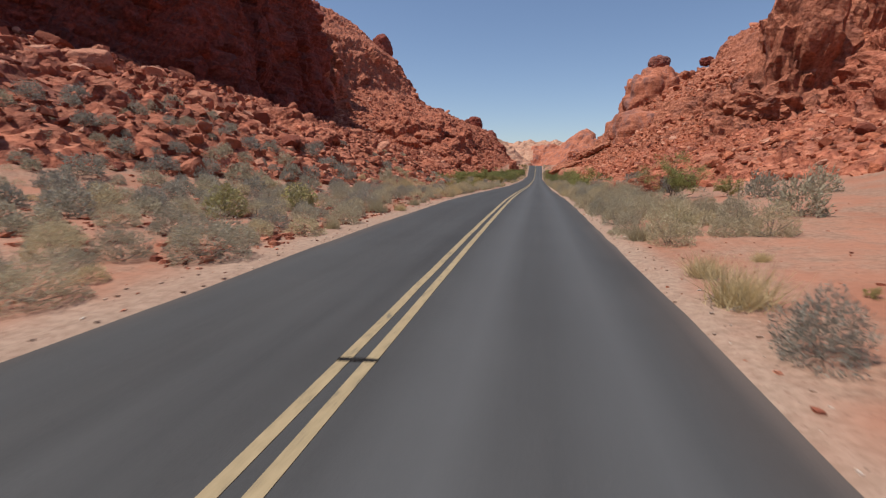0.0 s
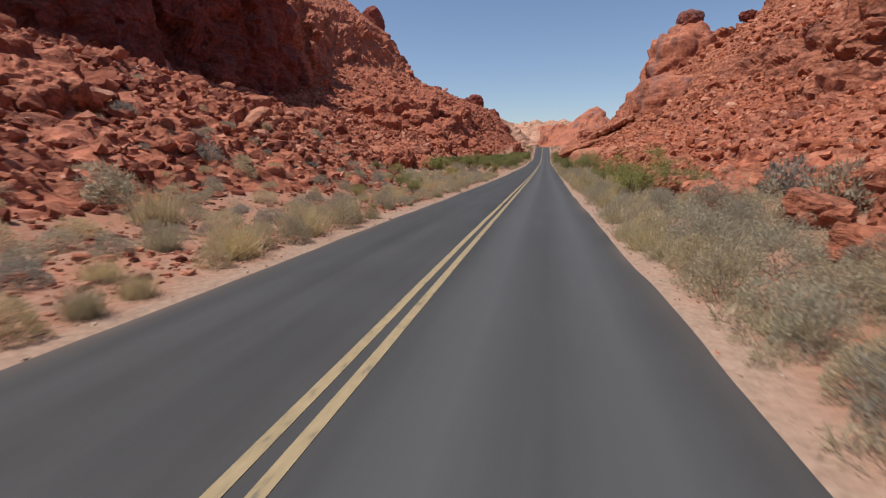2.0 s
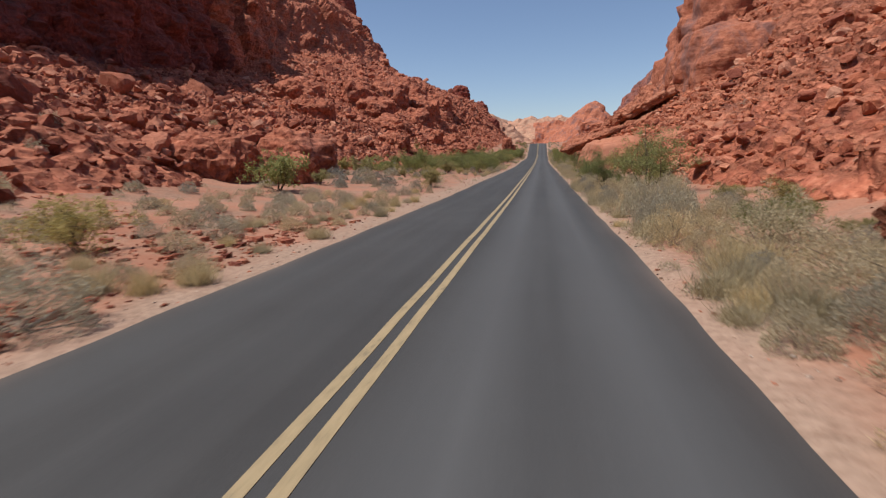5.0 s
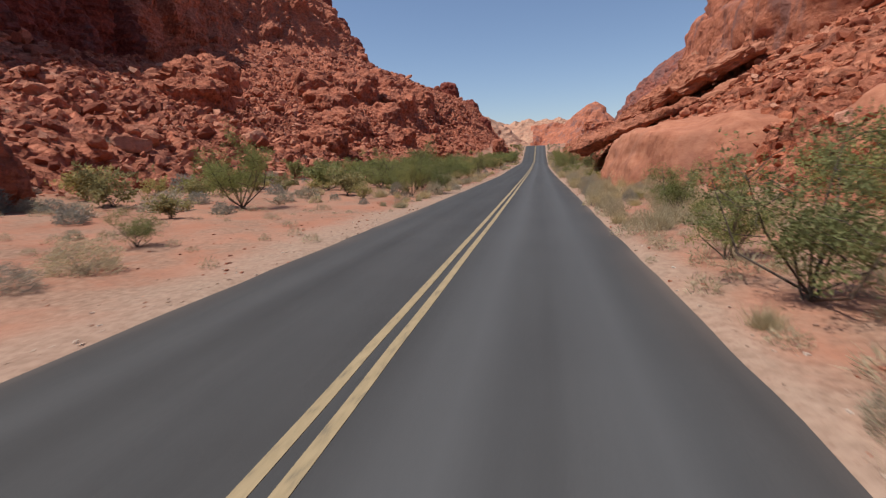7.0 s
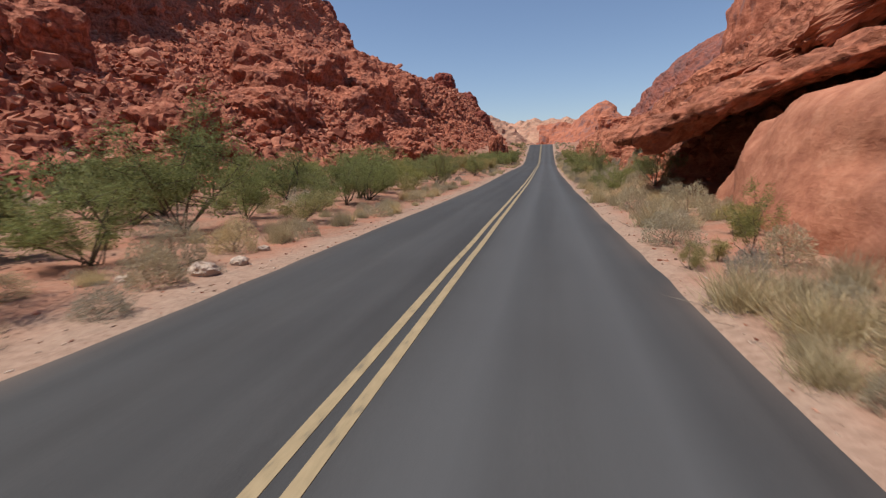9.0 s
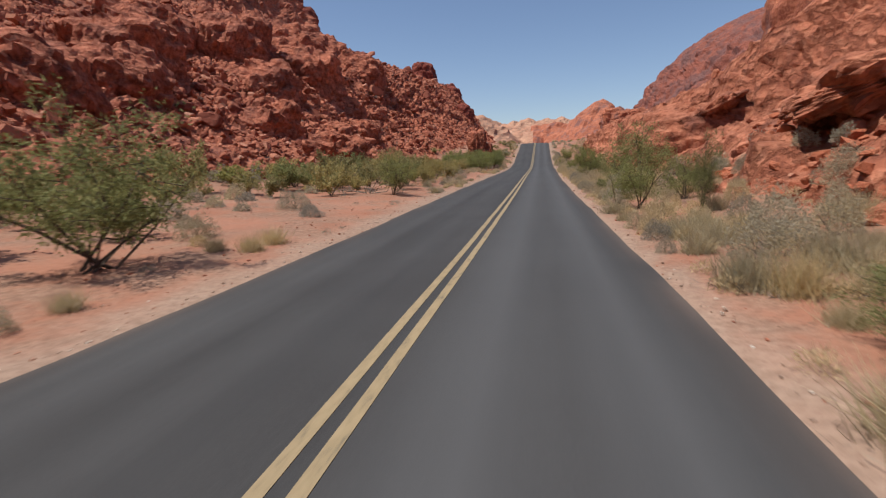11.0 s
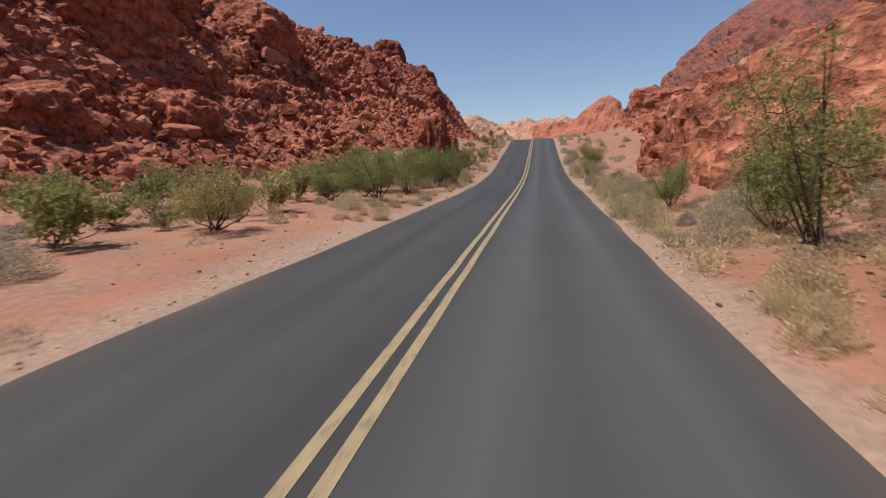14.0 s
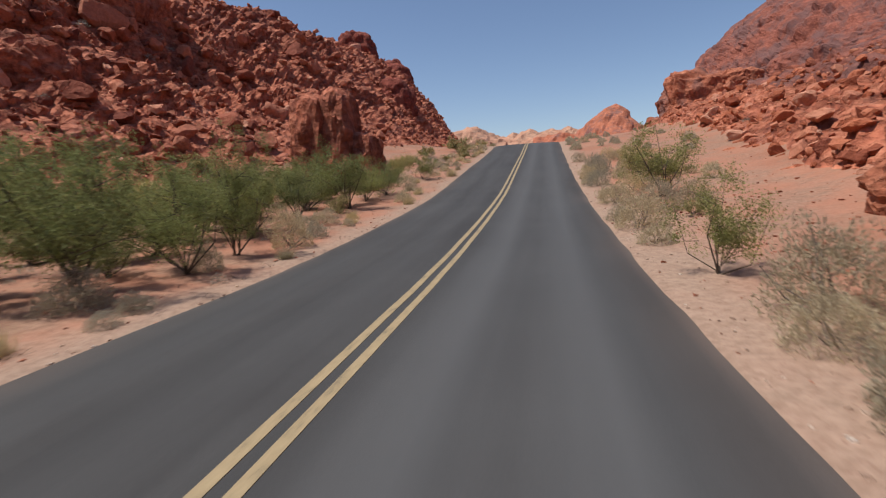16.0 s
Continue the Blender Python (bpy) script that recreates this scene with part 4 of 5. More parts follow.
def mound(name, label, k, mat, height=0.72, leaves=1100, gaps=0.25, leaf=0.085, broad=0.024):
    """A rounded desert bush one metre across: fuzzy shell of small leaves over grey twigs."""
    rnd = np.random.RandomState(k)
    ob = thing(name, label, "bush", "roadside bushes")
    n = leaves * 2
    d = unit(rnd.normal(size=(n, 3)))
    d[:, 2] = np.abs(d[:, 2]) * 1.1 - 0.12
    d = unit(d)
    lump = 0.82 + 0.28 * value_noise(d * 2.3 + k, k) + 0.12 * value_noise(d * 5.5 + k, k + 3)
    r = lump * (1 - 0.42 * rnd.rand(n) ** 1.8)
    keep = value_noise(d * 3.6 + 2 * k, k + 7) > -1 + 2 * gaps * rnd.rand(n)
    d, r = d[keep][:leaves], r[keep][:leaves]
    base = d * r[:, None] * np.array([0.5, 0.5, height]) + np.array([0, 0, 0.05])
    base[:, 2] = np.maximum(0.015, base[:, 2])
    way = unit(d + 0.75 * rnd.normal(size=d.shape) + np.array([0, 0, 0.35]))
    v, f = blades(base, way, leaf * rnd.uniform(0.6, 1.5, len(base)), broad * rnd.uniform(0.7, 1.5, len(base)), rnd)
    part("foliage", v, f, mat, ob)
    m = 13
    e = unit(rnd.normal(size=(m, 3)) + np.array([0, 0, 0.7]))
    e[:, 2] = np.abs(e[:, 2])
    v, f = twigs(rnd.normal(size=(m, 3)) * np.array([0.05, 0.05, 0]), e * np.array([0.47, 0.47, height * 0.95]) * rnd.uniform(0.7, 1.05, (m, 1)), np.full(m, 0.008), rnd)
    part("branchwork", v, f, TWIG, ob, "thin grey woody stems")
    return ob


def tuft(name, label, k, mat, blades_count=420, lean=0.55):
    """A dry bunch grass one metre across."""
    rnd = np.random.RandomState(k)
    ob = thing(name, label, "grass", "roadside grass")
    b = rnd.normal(size=(blades_count, 3)) * np.array([0.16, 0.16, 0])
    d = unit(rnd.normal(size=(blades_count, 3)) * np.array([lean, lean, 0.1]) + np.array([0, 0, 1.0]))
    v, f = blades(b, d, rnd.uniform(0.3, 0.85, blades_count), rnd.uniform(0.007, 0.016, blades_count), rnd)
    part("grass_clump", v, f, mat, ob)
    b = rnd.normal(size=(160, 3)) * np.array([0.2, 0.2, 0])
    d = unit(rnd.normal(size=(160, 3)) * np.array([1, 1, 0.2]) + np.array([0, 0, 0.45]))
    v, f = blades(b, d, rnd.uniform(0.2, 0.42, 160), rnd.uniform(0.008, 0.016, 160), rnd)
    part("dead_thatch", v, f, TWIG, ob, "grey dead blades at the base")
    return ob


def open_shrub(name, label, category, group, k, mat, height, stems, clumps, per_clump, trunk, spread_out=0.5, low=0.3, leaf=0.055, bark=None):
    """A many-stemmed desert shrub or small tree one metre across: bare dark stems below, airy leaf clumps above."""
    rnd = np.random.RandomState(k)
    ob = thing(name, label, category, group)
    ang = rnd.uniform(0, 6.283, stems)
    out = spread_out * np.sqrt(rnd.rand(stems))
    top = np.stack([out * np.cos(ang), out * np.sin(ang), height * rnd.uniform(0.5, 0.95, stems) * (1 - 0.35 * out / max(0.01, spread_out))], 1)
    foot = rnd.normal(size=(stems, 3)) * np.array([0.03, 0.03, 0])
    starts, ends, thick = list(foot), list(top), [trunk * rnd.uniform(0.6, 1.2) for _ in range(stems)]
    tips = []
    for s in range(stems):
        for _ in range(5):
            a = foot[s] + (top[s] - foot[s]) * rnd.uniform(0.35, 0.95)
            b = a + (rnd.normal(size=3) * np.array([0.5, 0.5, 0.22]) + np.array([0, 0, 0.22])) * height * 0.34
            rr = math.hypot(b[0], b[1])
            if rr > 0.52:
                b[:2] *= 0.52 / rr
            b[2] = min(max(b[2], low * height), height)
            starts.append(a)
            ends.append(b)
            thick.append(trunk * 0.35)
            tips.append(b)
            tips.append((a + b) / 2)
    tips = np.array(tips + list(top))
    v, f = twigs(starts, ends, thick, rnd, 0.09)
    part("branchwork", v, f, bark or BARK, ob, "dark bare stems")
    centre = tips[rnd.randint(len(tips), size=clumps)] + rnd.normal(size=(clumps, 3)) * 0.035
    n = clumps * per_clump
    c = np.repeat(centre, per_clump, 0)
    r = np.repeat(rnd.uniform(0.035, 0.095, clumps), per_clump)
    base = c + unit(rnd.normal(size=(n, 3))) * (r * rnd.rand(n) ** 0.4)[:, None] * np.array([1.15, 1.15, 0.85])
    base[:, 2] = np.maximum(0.03, base[:, 2])
    way = unit(rnd.normal(size=(n, 3)) + np.array([0, 0, 0.5]))
    v, f = blades(base, way, leaf * rnd.uniform(0.5, 1.3, n), leaf * 0.42 * rnd.uniform(0.7, 1.3, n), rnd)
    part("foliage", v, f, mat, ob)
    return ob


def flowering(name, label, k):
    """A dense olive bush dotted with pale flower heads."""
    rnd = np.random.RandomState(k)
    ob = mound(name, label, k, OLIVE, 0.66, 1500, 0.15, 0.07, 0.02)
    c = unit(rnd.normal(size=(90, 3)))
    c[:, 2] = np.abs(c[:, 2])
    c = np.repeat(c * np.array([0.47, 0.47, 0.62]), 9, 0)
    d = unit(rnd.normal(size=c.shape))
    v, f = blades(c + np.array([0, 0, 0.05]), d, rnd.uniform(0.03, 0.055, len(c)), np.full(len(c), 0.03), rnd)
    part("blossom", v, f, BLOSSOM, ob, "pale yellow flower heads")["kind"] = "stuff"
    return ob


PROTO = {
    "sage": [mound("sagebrush", "pale grey-green desert bush growing in red sand", 21 + j, SAGE, 0.46 + 0.05 * j, 3300, 0.10 + 0.05 * j, 0.040, 0.0115) for j in range(4)],
    "grey": [mound("grey_bush", "low rounded grey desert bush on red sand", 31 + j, GREY_SAGE, 0.42 + 0.05 * j, 3200, 0.10 + 0.05 * j, 0.040, 0.011) for j in range(3)],
    "dry": [mound("dry_bush", "dry tan rounded bush beside the road", 36 + j, DRY, 0.44 + 0.05 * j, 3200, 0.08 + 0.05 * j, 0.040, 0.0115) for j in range(3)],
    "grass": [tuft("bunch_grass", "dry straw-coloured bunch grass at the road verge", 41 + j, STRAW, 760, 0.45 + 0.12 * j) for j in range(3)],
    "olive": [open_shrub("olive_shrub", "olive-green scrubby bush with dark twigs", "shrub", "scrub beside the road", 51 + j, OLIVE, 0.72, 9, 260, 24, 0.008, 0.47, 0.06, 0.027) for j in range(3)],
    "creosote": [open_shrub("creosote_bush", "green creosote bush with thin spreading stems", "shrub", "scrub beside the road", 61 + j, CREOSOTE, 0.8 + 0.07 * j, 10, 320, 26, 0.008, 0.48, 0.10, 0.023) for j in range(3)],
    "tree": [open_shrub("desert_tree", "small green desert tree with several dark stems", "tree", "small trees beside the road", 71 + j, TREE_GREEN, 0.95 + 0.1 * j, 9, 460, 32, 0.010, 0.48, 0.16, 0.020) for j in range(3)],
    "cholla": [flowering("flowering_bush", "rounded olive bush dotted with pale yellow flowers", 81)],
}
PROTO.update({
    "sage_big": [mound("sagebrush", "large pale grey-green desert bush growing in red sand", 221 + j, SAGE, 0.46 + 0.05 * j, 5200, 0.10 + 0.05 * j, 0.028, 0.0085) for j in range(2)],
    "grey_big": [mound("grey_bush", "large rounded grey desert bush on red sand", 231 + j, GREY_SAGE, 0.44, 5000, 0.12, 0.028, 0.0085) for j in range(2)],
    "dry_big": [mound("dry_bush", "large dry tan rounded bush beside the road", 241 + j, DRY, 0.46, 5000, 0.1, 0.028, 0.0085) for j in range(2)],
    "sage_far": [mound("sagebrush", "pale grey-green desert bush growing in red sand", 121 + j, SAGE, 0.48 + 0.05 * j, 1000, 0.12, 0.075, 0.026) for j in range(2)],
    "grey_far": [mound("grey_bush", "low rounded grey desert bush on red sand", 131 + j, GREY_SAGE, 0.45, 950, 0.12, 0.075, 0.026) for j in range(2)],
    "dry_far": [mound("dry_bush", "dry tan rounded bush beside the road", 136 + j, DRY, 0.46, 950, 0.12, 0.07, 0.026) for j in range(2)],
    "creosote_far": [open_shrub("creosote_bush", "green creosote bush with thin spreading stems", "shrub", "scrub beside the road", 161 + j, CREOSOTE, 0.8, 8, 200, 9, 0.008, 0.48, 0.08, 0.065) for j in range(2)],
    "olive_far": [open_shrub("olive_shrub", "olive-green scrubby bush with dark twigs", "shrub", "scrub beside the road", 151 + j, OLIVE, 0.7, 7, 170, 9, 0.008, 0.47, 0.06, 0.07) for j in range(2)],
})
FIRST = {k: [True] * len(v) for k, v in PROTO.items()}
plant_rnd = random.Random(7)


def plant(kind, x, y, width, tall=1.0):
    """Sets one plant of its kind into the ground; those well away from the road are sparser."""
    if x > 5.2 and 236 < y < 268:
        return
    if (x < -11.5 or x > 8 or y > 292) and kind + "_far" in PROTO:
        kind += "_far"
    elif width > 1.3 and kind + "_big" in PROTO:
        kind += "_big"
    j = plant_rnd.randrange(len(PROTO[kind]))
    m = Matrix.LocRotScale((x, y, ground_at(x, y) - 0.02), Euler((0, 0, plant_rnd.uniform(0, 6.283))), (width, width, width * tall * plant_rnd.uniform(0.85, 1.12)))
    if FIRST[kind][j]:
        FIRST[kind][j] = False
        PROTO[kind][j].matrix_basis = m
    else:
        copy_thing(PROTO[kind][j], m @ Matrix.Diagonal([1 / s for s in PROTO[kind][j].scale] + [1]))
    TAKEN.append((x, y, width))


TAKEN = []


def low_scrub(name, label, count, k, xs, ys, sizes, mat, leaves=170):
    """Small bushes and dry tufts too many to count, joined into one."""
    rnd = np.random.RandomState(k)
    vs, fs, at = [], [], 0
    while count:
        x, y = rnd.uniform(*xs), rnd.uniform(*ys)
        if -6.1 < x < 2.3 or (x > 5.2 and 236 < y < 268):
            continue
        count -= 1
        w = rnd.uniform(*sizes)
        d = unit(rnd.normal(size=(leaves, 3)))
        d[:, 2] = np.abs(d[:, 2])
        base = d * (rnd.uniform(0.45, 1.0, (leaves, 1)) * w * np.array([0.5, 0.5, rnd.uniform(0.35, 0.6)]))
        v, f = blades(base, unit(d + 0.8 * rnd.normal(size=d.shape) + np.array([0, 0, 0.5])), w * rnd.uniform(0.10, 0.24, leaves), w * rnd.uniform(0.018, 0.034, leaves), rnd)
        vs.append(v + np.array([x, y, ground_at(x, y)]))
        fs.append(f + at)
        at += len(v)
    return tagged(new(name, mesh_from(name, np.concatenate(vs), np.concatenate(fs), mat)), label, "scrub", kind="stuff")


def row(kind, spots, tall=1.0):
    for x, y, width in spots:
        if not any(abs(y - b) < 4 and math.hypot(x - a, y - b) < 0.42 * (width + c) for a, b, c in STANDING):
            plant(kind, x, y, width, tall)


def stand(kind, spots):
    """Plants of known place, width and tallness."""
    for x, y, width, tall in spots:
        plant(kind, x, y, width, tall * (1.3 if kind in ("tree", "creosote", "olive") else 1.0))
        STANDING.append((x, y, width))


STANDING = []


def fallen_branch(x, y, size, k):
    """A grey dead branch lying on the sand."""
    rnd = np.random.RandomState(k)
    ob = thing("fallen_branch", "grey dead branches lying on the sand", "branch", "dead branches")
    starts, ends, thick = [], [], []
    for s in range(7):
        a = rnd.normal(size=3) * np.array([0.12, 0.12, 0]) + np.array([0, 0, 0.03])
        w = rnd.uniform(0, 6.283)
        b = a + np.array([math.cos(w) * rnd.uniform(0.3, 0.8), math.sin(w) * rnd.uniform(0.3, 0.8), rnd.uniform(0.02, 0.3)])
        starts.append(a)
        ends.append(b)
        thick.append(0.016)
        for _ in range(5):
            m = a + (b - a) * rnd.uniform(0.3, 1.0)
            starts.append(m)
            ends.append(m + np.append(rnd.normal(size=2) * 0.2, rnd.uniform(0.0, 0.15)))
            thick.append(0.007)
    v, f = twigs(starts, ends, thick, rnd, 0.12)
    part("branchwork", v, f, TWIG, ob)
    ob.matrix_world = Matrix.LocRotScale((x, y, ground_at(x, y)), Euler((0, 0, k)), (size, size, size))
stand("tree", [(4.0, 105.6, 2.4, 1.0), (-7.1, 140.8, 2.2, 0.95), (-11.0, 151.5, 4.2, 0.8), (-10.9, 166.2, 4.9, 0.7), (4.4, 220.0, 2.7, 1.1), (4.2, 236.9, 1.8, 1.1), (-9.1, 244.9, 4.4, 0.65), (-9.4, 252.1, 5.0, 0.68), (-8.2, 257.3, 2.8, 1.03), (-7.6, 259.4, 2.2, 1.06), (-7.8, 261.5, 2.0, 1.35), (-9.9, 256.2, 3.0, 1.0), (-10.6, 259.2, 3.2, 1.05), (-9.0, 264.0, 2.4, 1.0), (-9.6, 268.2, 2.6, 0.9)])
stand("creosote", [(4.8, 54.8, 4.0, 0.6), (7.1, 71.3, 1.6, 1.1), (4.9, 71.3, 2.4, 1.0), (3.9, 114.9, 3.3, 0.7), (-8.0, 137.6, 2.2, 1.0), (-13.3, 146.5, 4.2, 0.7), (4.2, 149.6, 1.0, 1.6), (-12.7, 171.0, 5.2, 0.72), (5.0, 187.5, 1.0, 2.2), (3.6, 190.0, 2.7, 0.95), (6.5, 194.3, 2.3, 0.8), (-8.6, 198.3, 2.9, 1.0), (4.9, 229.1, 3.4, 1.0), (3.4, 259.1, 1.6, 1.02)])
stand("olive", [(3.1, 62.9, 1.4, 0.9), (-8.2, 108.9, 2.6, 0.7), (2.7, 148.3, 0.7, 1.3), (-21.7, 196.7, 3.6, 1.1), (-12.6, 198.3, 2.8, 0.8), (-9.8, 212.3, 2.5, 1.3), (-8.6, 215.4, 2.8, 0.88), (-10.6, 232.9, 3.4, 0.95), (-11.5, 235.3, 1.6, 1.4), (-13.4, 243.7, 2.5, 1.14)])
stand("dry", [(-6.1, 32.9, 0.9, 1.5), (2.8, 36.4, 1.1, 1.9), (-6.3, 36.9, 0.8, 1.7), (-6.5, 38.9, 0.8, 1.7), (-6.2, 39.9, 1.0, 1.7), (-6.2, 42.8, 1.4, 1.5), (-6.0, 61.2, 1.1, 1.6), (2.6, 61.6, 0.8, 2.0), (-7.4, 63.8, 0.7, 1.4), (-7.9, 65.4, 1.4, 1.2), (-7.2, 66.9, 1.1, 1.4), (-6.3, 66.3, 1.3, 1.4), (2.9, 66.3, 1.1, 2.1), (-7.2, 104.3, 0.6, 1.7), (3.3, 106.4, 1.0, 2.1), (2.9, 138.5, 1.1, 1.6), (-6.8, 139.0, 1.5, 1.4), (-6.9, 145.9, 1.2, 1.6)])
stand("dry", [(-7.6, 147.2, 1.6, 1.5), (-7.6, 149.2, 1.5, 1.25), (2.8, 184.2, 0.7, 1.8), (2.7, 185.4, 0.8, 1.6), (3.6, 186.6, 1.3, 1.2), (3.2, 211.0, 0.8, 1.4), (3.4, 213.6, 0.8, 1.6), (2.6, 232.6, 0.6, 1.5), (2.8, 233.8, 1.2, 1.6), (-9.5, 234.7, 0.8, 2.0), (2.8, 237.1, 1.1, 1.4), (3.9, 256.8, 1.7, 1.7), (-7.4, 259.8, 0.9, 1.5), (-7.0, 262.9, 1.5, 1.8)])
stand("sage", [(3.0, 34.3, 1.0, 1.6), (3.2, 35.5, 1.3, 0.9), (-13.1, 41.2, 1.9, 1.2), (2.9, 135.9, 0.8, 2.6), (3.0, 151.1, 1.6, 1.4), (-8.4, 220.9, 2.0, 1.1), (-8.8, 239.9, 1.5, 1.0), (3.2, 242.5, 2.0, 1.15)])
stand("grey", [(2.9, 32.6, 1.0, 1.8), (8.8, 45.3, 1.9, 1.9), (4.2, 65.9, 0.7, 1.8), (-10.8, 66.1, 0.9, 1.5), (2.8, 103.1, 0.8, 1.7), (-8.3, 105.2, 0.9, 1.8), (-12.4, 108.7, 0.7, 1.7), (2.9, 109.0, 1.0, 1.45), (-13.7, 111.2, 1.2, 1.4), (-15.7, 115.1, 2.2, 1.2), (2.8, 136.9, 0.9, 1.1), (-8.8, 137.5, 1.5, 1.4), (3.4, 147.5, 0.9, 1.5), (2.8, 183.4, 0.8, 1.2), (-8.8, 187.9, 1.1, 0.85), (-12.2, 188.6, 0.8, 1.0), (-15.0, 193.2, 1.1, 0.9), (2.7, 207.3, 0.7, 1.8), (-7.8, 209.4, 0.9, 1.1), (-7.8, 211.5, 1.3, 1.0), (2.8, 214.5, 0.9, 1.5), (3.2, 254.0, 1.0, 2.4), (-7.5, 256.6, 1.3, 1.2), (-8.8, 254.8, 1.6, 1.2), (-7.0, 264.6, 1.0, 1.2)])
stand("dry", [(3.0, 245.5, 1.0, 1.6), (3.4, 247.6, 1.2, 1.6), (3.9, 250.2, 1.3, 1.5), (4.6, 246.2, 1.4, 1.5), (3.4, 252.6, 0.9, 1.5), (4.7, 243.6, 1.3, 1.4)])
stand("creosote", [(4.4, 248.6, 1.3, 1.0), (4.8, 252.2, 1.2, 1.0)])
stand("sage", [(4.0, 242.0, 1.5, 1.3), (5.0, 240.0, 1.6, 1.3)])
stand("grey", [(3.2, 216.6, 0.9, 1.5), (3.0, 221.4, 0.9, 1.5), (4.4, 223.0, 1.2, 1.4)])
stand("dry", [(3.0, 218.4, 1.0, 1.5), (3.8, 219.6, 1.2, 1.4), (2.7, 224.6, 0.8, 1.5), (3.4, 226.4, 1.1, 1.5)])
stand("grass", [(2.6, 203.6, 0.7, 1.2), (2.8, 205.2, 0.8, 1.2), (2.6, 209.2, 0.7, 1.2), (-6.0, 33.8, 0.6, 1.4), (-6.1, 34.8, 0.7, 1.1)])
plant("tree", 5.0, 231.2, 2.0, 1.35)
row("tree", [(-14.5, 129.1, 3.8), (-13.5, 148.6, 2.2), (-13.1, 151.9, 3.7), (-9.4, 251.8, 2.7), (-8.3, 259.4, 2.4), (-10.5, 259.5, 3.5), (-8.4, 262.1, 2.0)], 1.2)
row("tree", [(4.2, 104.5, 2.6), (4.1, 115.3, 1.8), (3.8, 117.8, 1.8), (3.4, 200.2, 0.8), (4.6, 239.8, 1.7), (4.6, 124.8, 2.2)], 1.2)
row("olive", [(-11.1, 206.4, 3.6), (-16.2, 207.8, 3.7), (-11.6, 214.5, 3.4)], 1.25)
row("creosote", [(-8.0, 58.0, 1.7), (-9.8, 61.2, 1.8), (-16.4, 101.6, 4.0), (-10.8, 118.6, 1.6), (-10.0, 139.8, 3.1), (-15.9, 142.1, 3.8), (-8.9, 154.2, 4.6), (-13.9, 171.7, 4.6), (-8.9, 178.6, 4.6), (-21.3, 191.7, 3.6), (-22.2, 197.2, 3.8), (-17.9, 212.8, 4.6), (-14.3, 253.4, 3.4)])
row("creosote", [(7.7, 29.8, 3.4), (5.1, 57.7, 3.3), (7.4, 58.3, 2.8), (5.1, 85.5, 1.9), (5.2, 100.2, 4.6), (8.1, 110.3, 2.1), (7.5, 118.4, 4.6), (7.5, 136.1, 1.5), (6.0, 167.6, 2.9), (5.5, 186.9, 1.4), (5.5, 191.1, 2.0), (4.9, 195.1, 4.2), (5.8, 201.9, 4.6), (7.1, 215.9, 1.8), (5.0, 271.0, 3.4)])
row("olive", [(-6.9, 47.6, 0.7), (-9.6, 52.5, 1.4), (-14.0, 68.4, 1.4), (-14.0, 73.3, 1.6), (-10.0, 82.0, 2.5), (-8.7, 105.6, 1.0), (-16.9, 108.6, 2.1), (-9.0, 109.7, 3.2), (-14.6, 124.3, 1.9), (-20.3, 127.3, 3.2), (-23.5, 128.9, 3.0), (-12.3, 137.2, 3.0), (-13.4, 156.8, 1.7), (-14.0, 218.7, 3.2), (-10.4, 219.0, 3.0), (-24.2, 228.3, 3.2), (-14.1, 237.3, 2.4), (-11.9, 238.5, 3.2), (-14.9, 245.3, 2.6), (-9.7, 247.3, 1.7), (-8.7, 270.2, 1.6), (-10.5, 284.0, 3.2), (-8.9, 304.7, 3.1)])
row("olive", [(4.8, 7.8, 0.3), (4.4, 16.2, 1.1), (9.5, 26.6, 1.4), (3.8, 62.2, 1.7), (5.6, 62.3, 2.5), (6.7, 69.3, 2.3), (7.1, 77.8, 2.7), (4.7, 131.6, 0.7), (3.4, 149.1, 0.8), (4.8, 151.9, 1.4), (7.1, 208.8, 1.9), (4.2, 211.0, 0.8), (4.3, 218.3, 1.2), (6.3, 240.6, 1.7), (4.0, 243.9, 2.2), (3.3, 251.7, 0.5), (5.6, 252.9, 1.3), (5.9, 265.8, 0.8), (4.8, 265.8, 1.2), (5.3, 276.4, 3.2)])
row("grass", [(-6.3, 14.2, 0.6), (-6.7, 19.7, 1.1), (-6.4, 32.4, 0.9), (-6.4, 33.9, 1.0), (-6.5, 37.9, 1.3), (-11.2, 40.9, 1.8), (-6.6, 41.1, 1.5), (-6.5, 44.1, 1.4), (-8.1, 104.0, 0.7), (-7.7, 140.7, 1.7), (-8.1, 147.5, 1.2)])
row("grass", [(3.1, 7.8, 1.1), (3.2, 9.7, 0.8), (4.6, 10.8, 0.4), (2.9, 14.3, 0.8), (2.7, 47.6, 0.3), (2.9, 51.5, 1.1), (2.7, 53.7, 0.3), (2.7, 54.5, 0.3), (3.1, 69.8, 1.8), (2.7, 101.1, 0.7), (2.9, 103.1, 0.9), (3.8, 113.6, 0.7), (2.8, 113.7, 0.5), (2.7, 128.9, 0.6), (2.7, 144.1, 0.5), (3.3, 154.3, 1.4), (3.2, 181.6, 0.8), (4.2, 183.0, 0.7), (4.0, 184.2, 1.1), (2.7, 184.5, 1.0), (3.0, 189.5, 1.1), (3.9, 204.3, 1.1), (3.4, 211.6, 0.8), (2.8, 231.9, 0.5), (3.0, 233.6, 1.2), (2.9, 247.1, 0.4)])
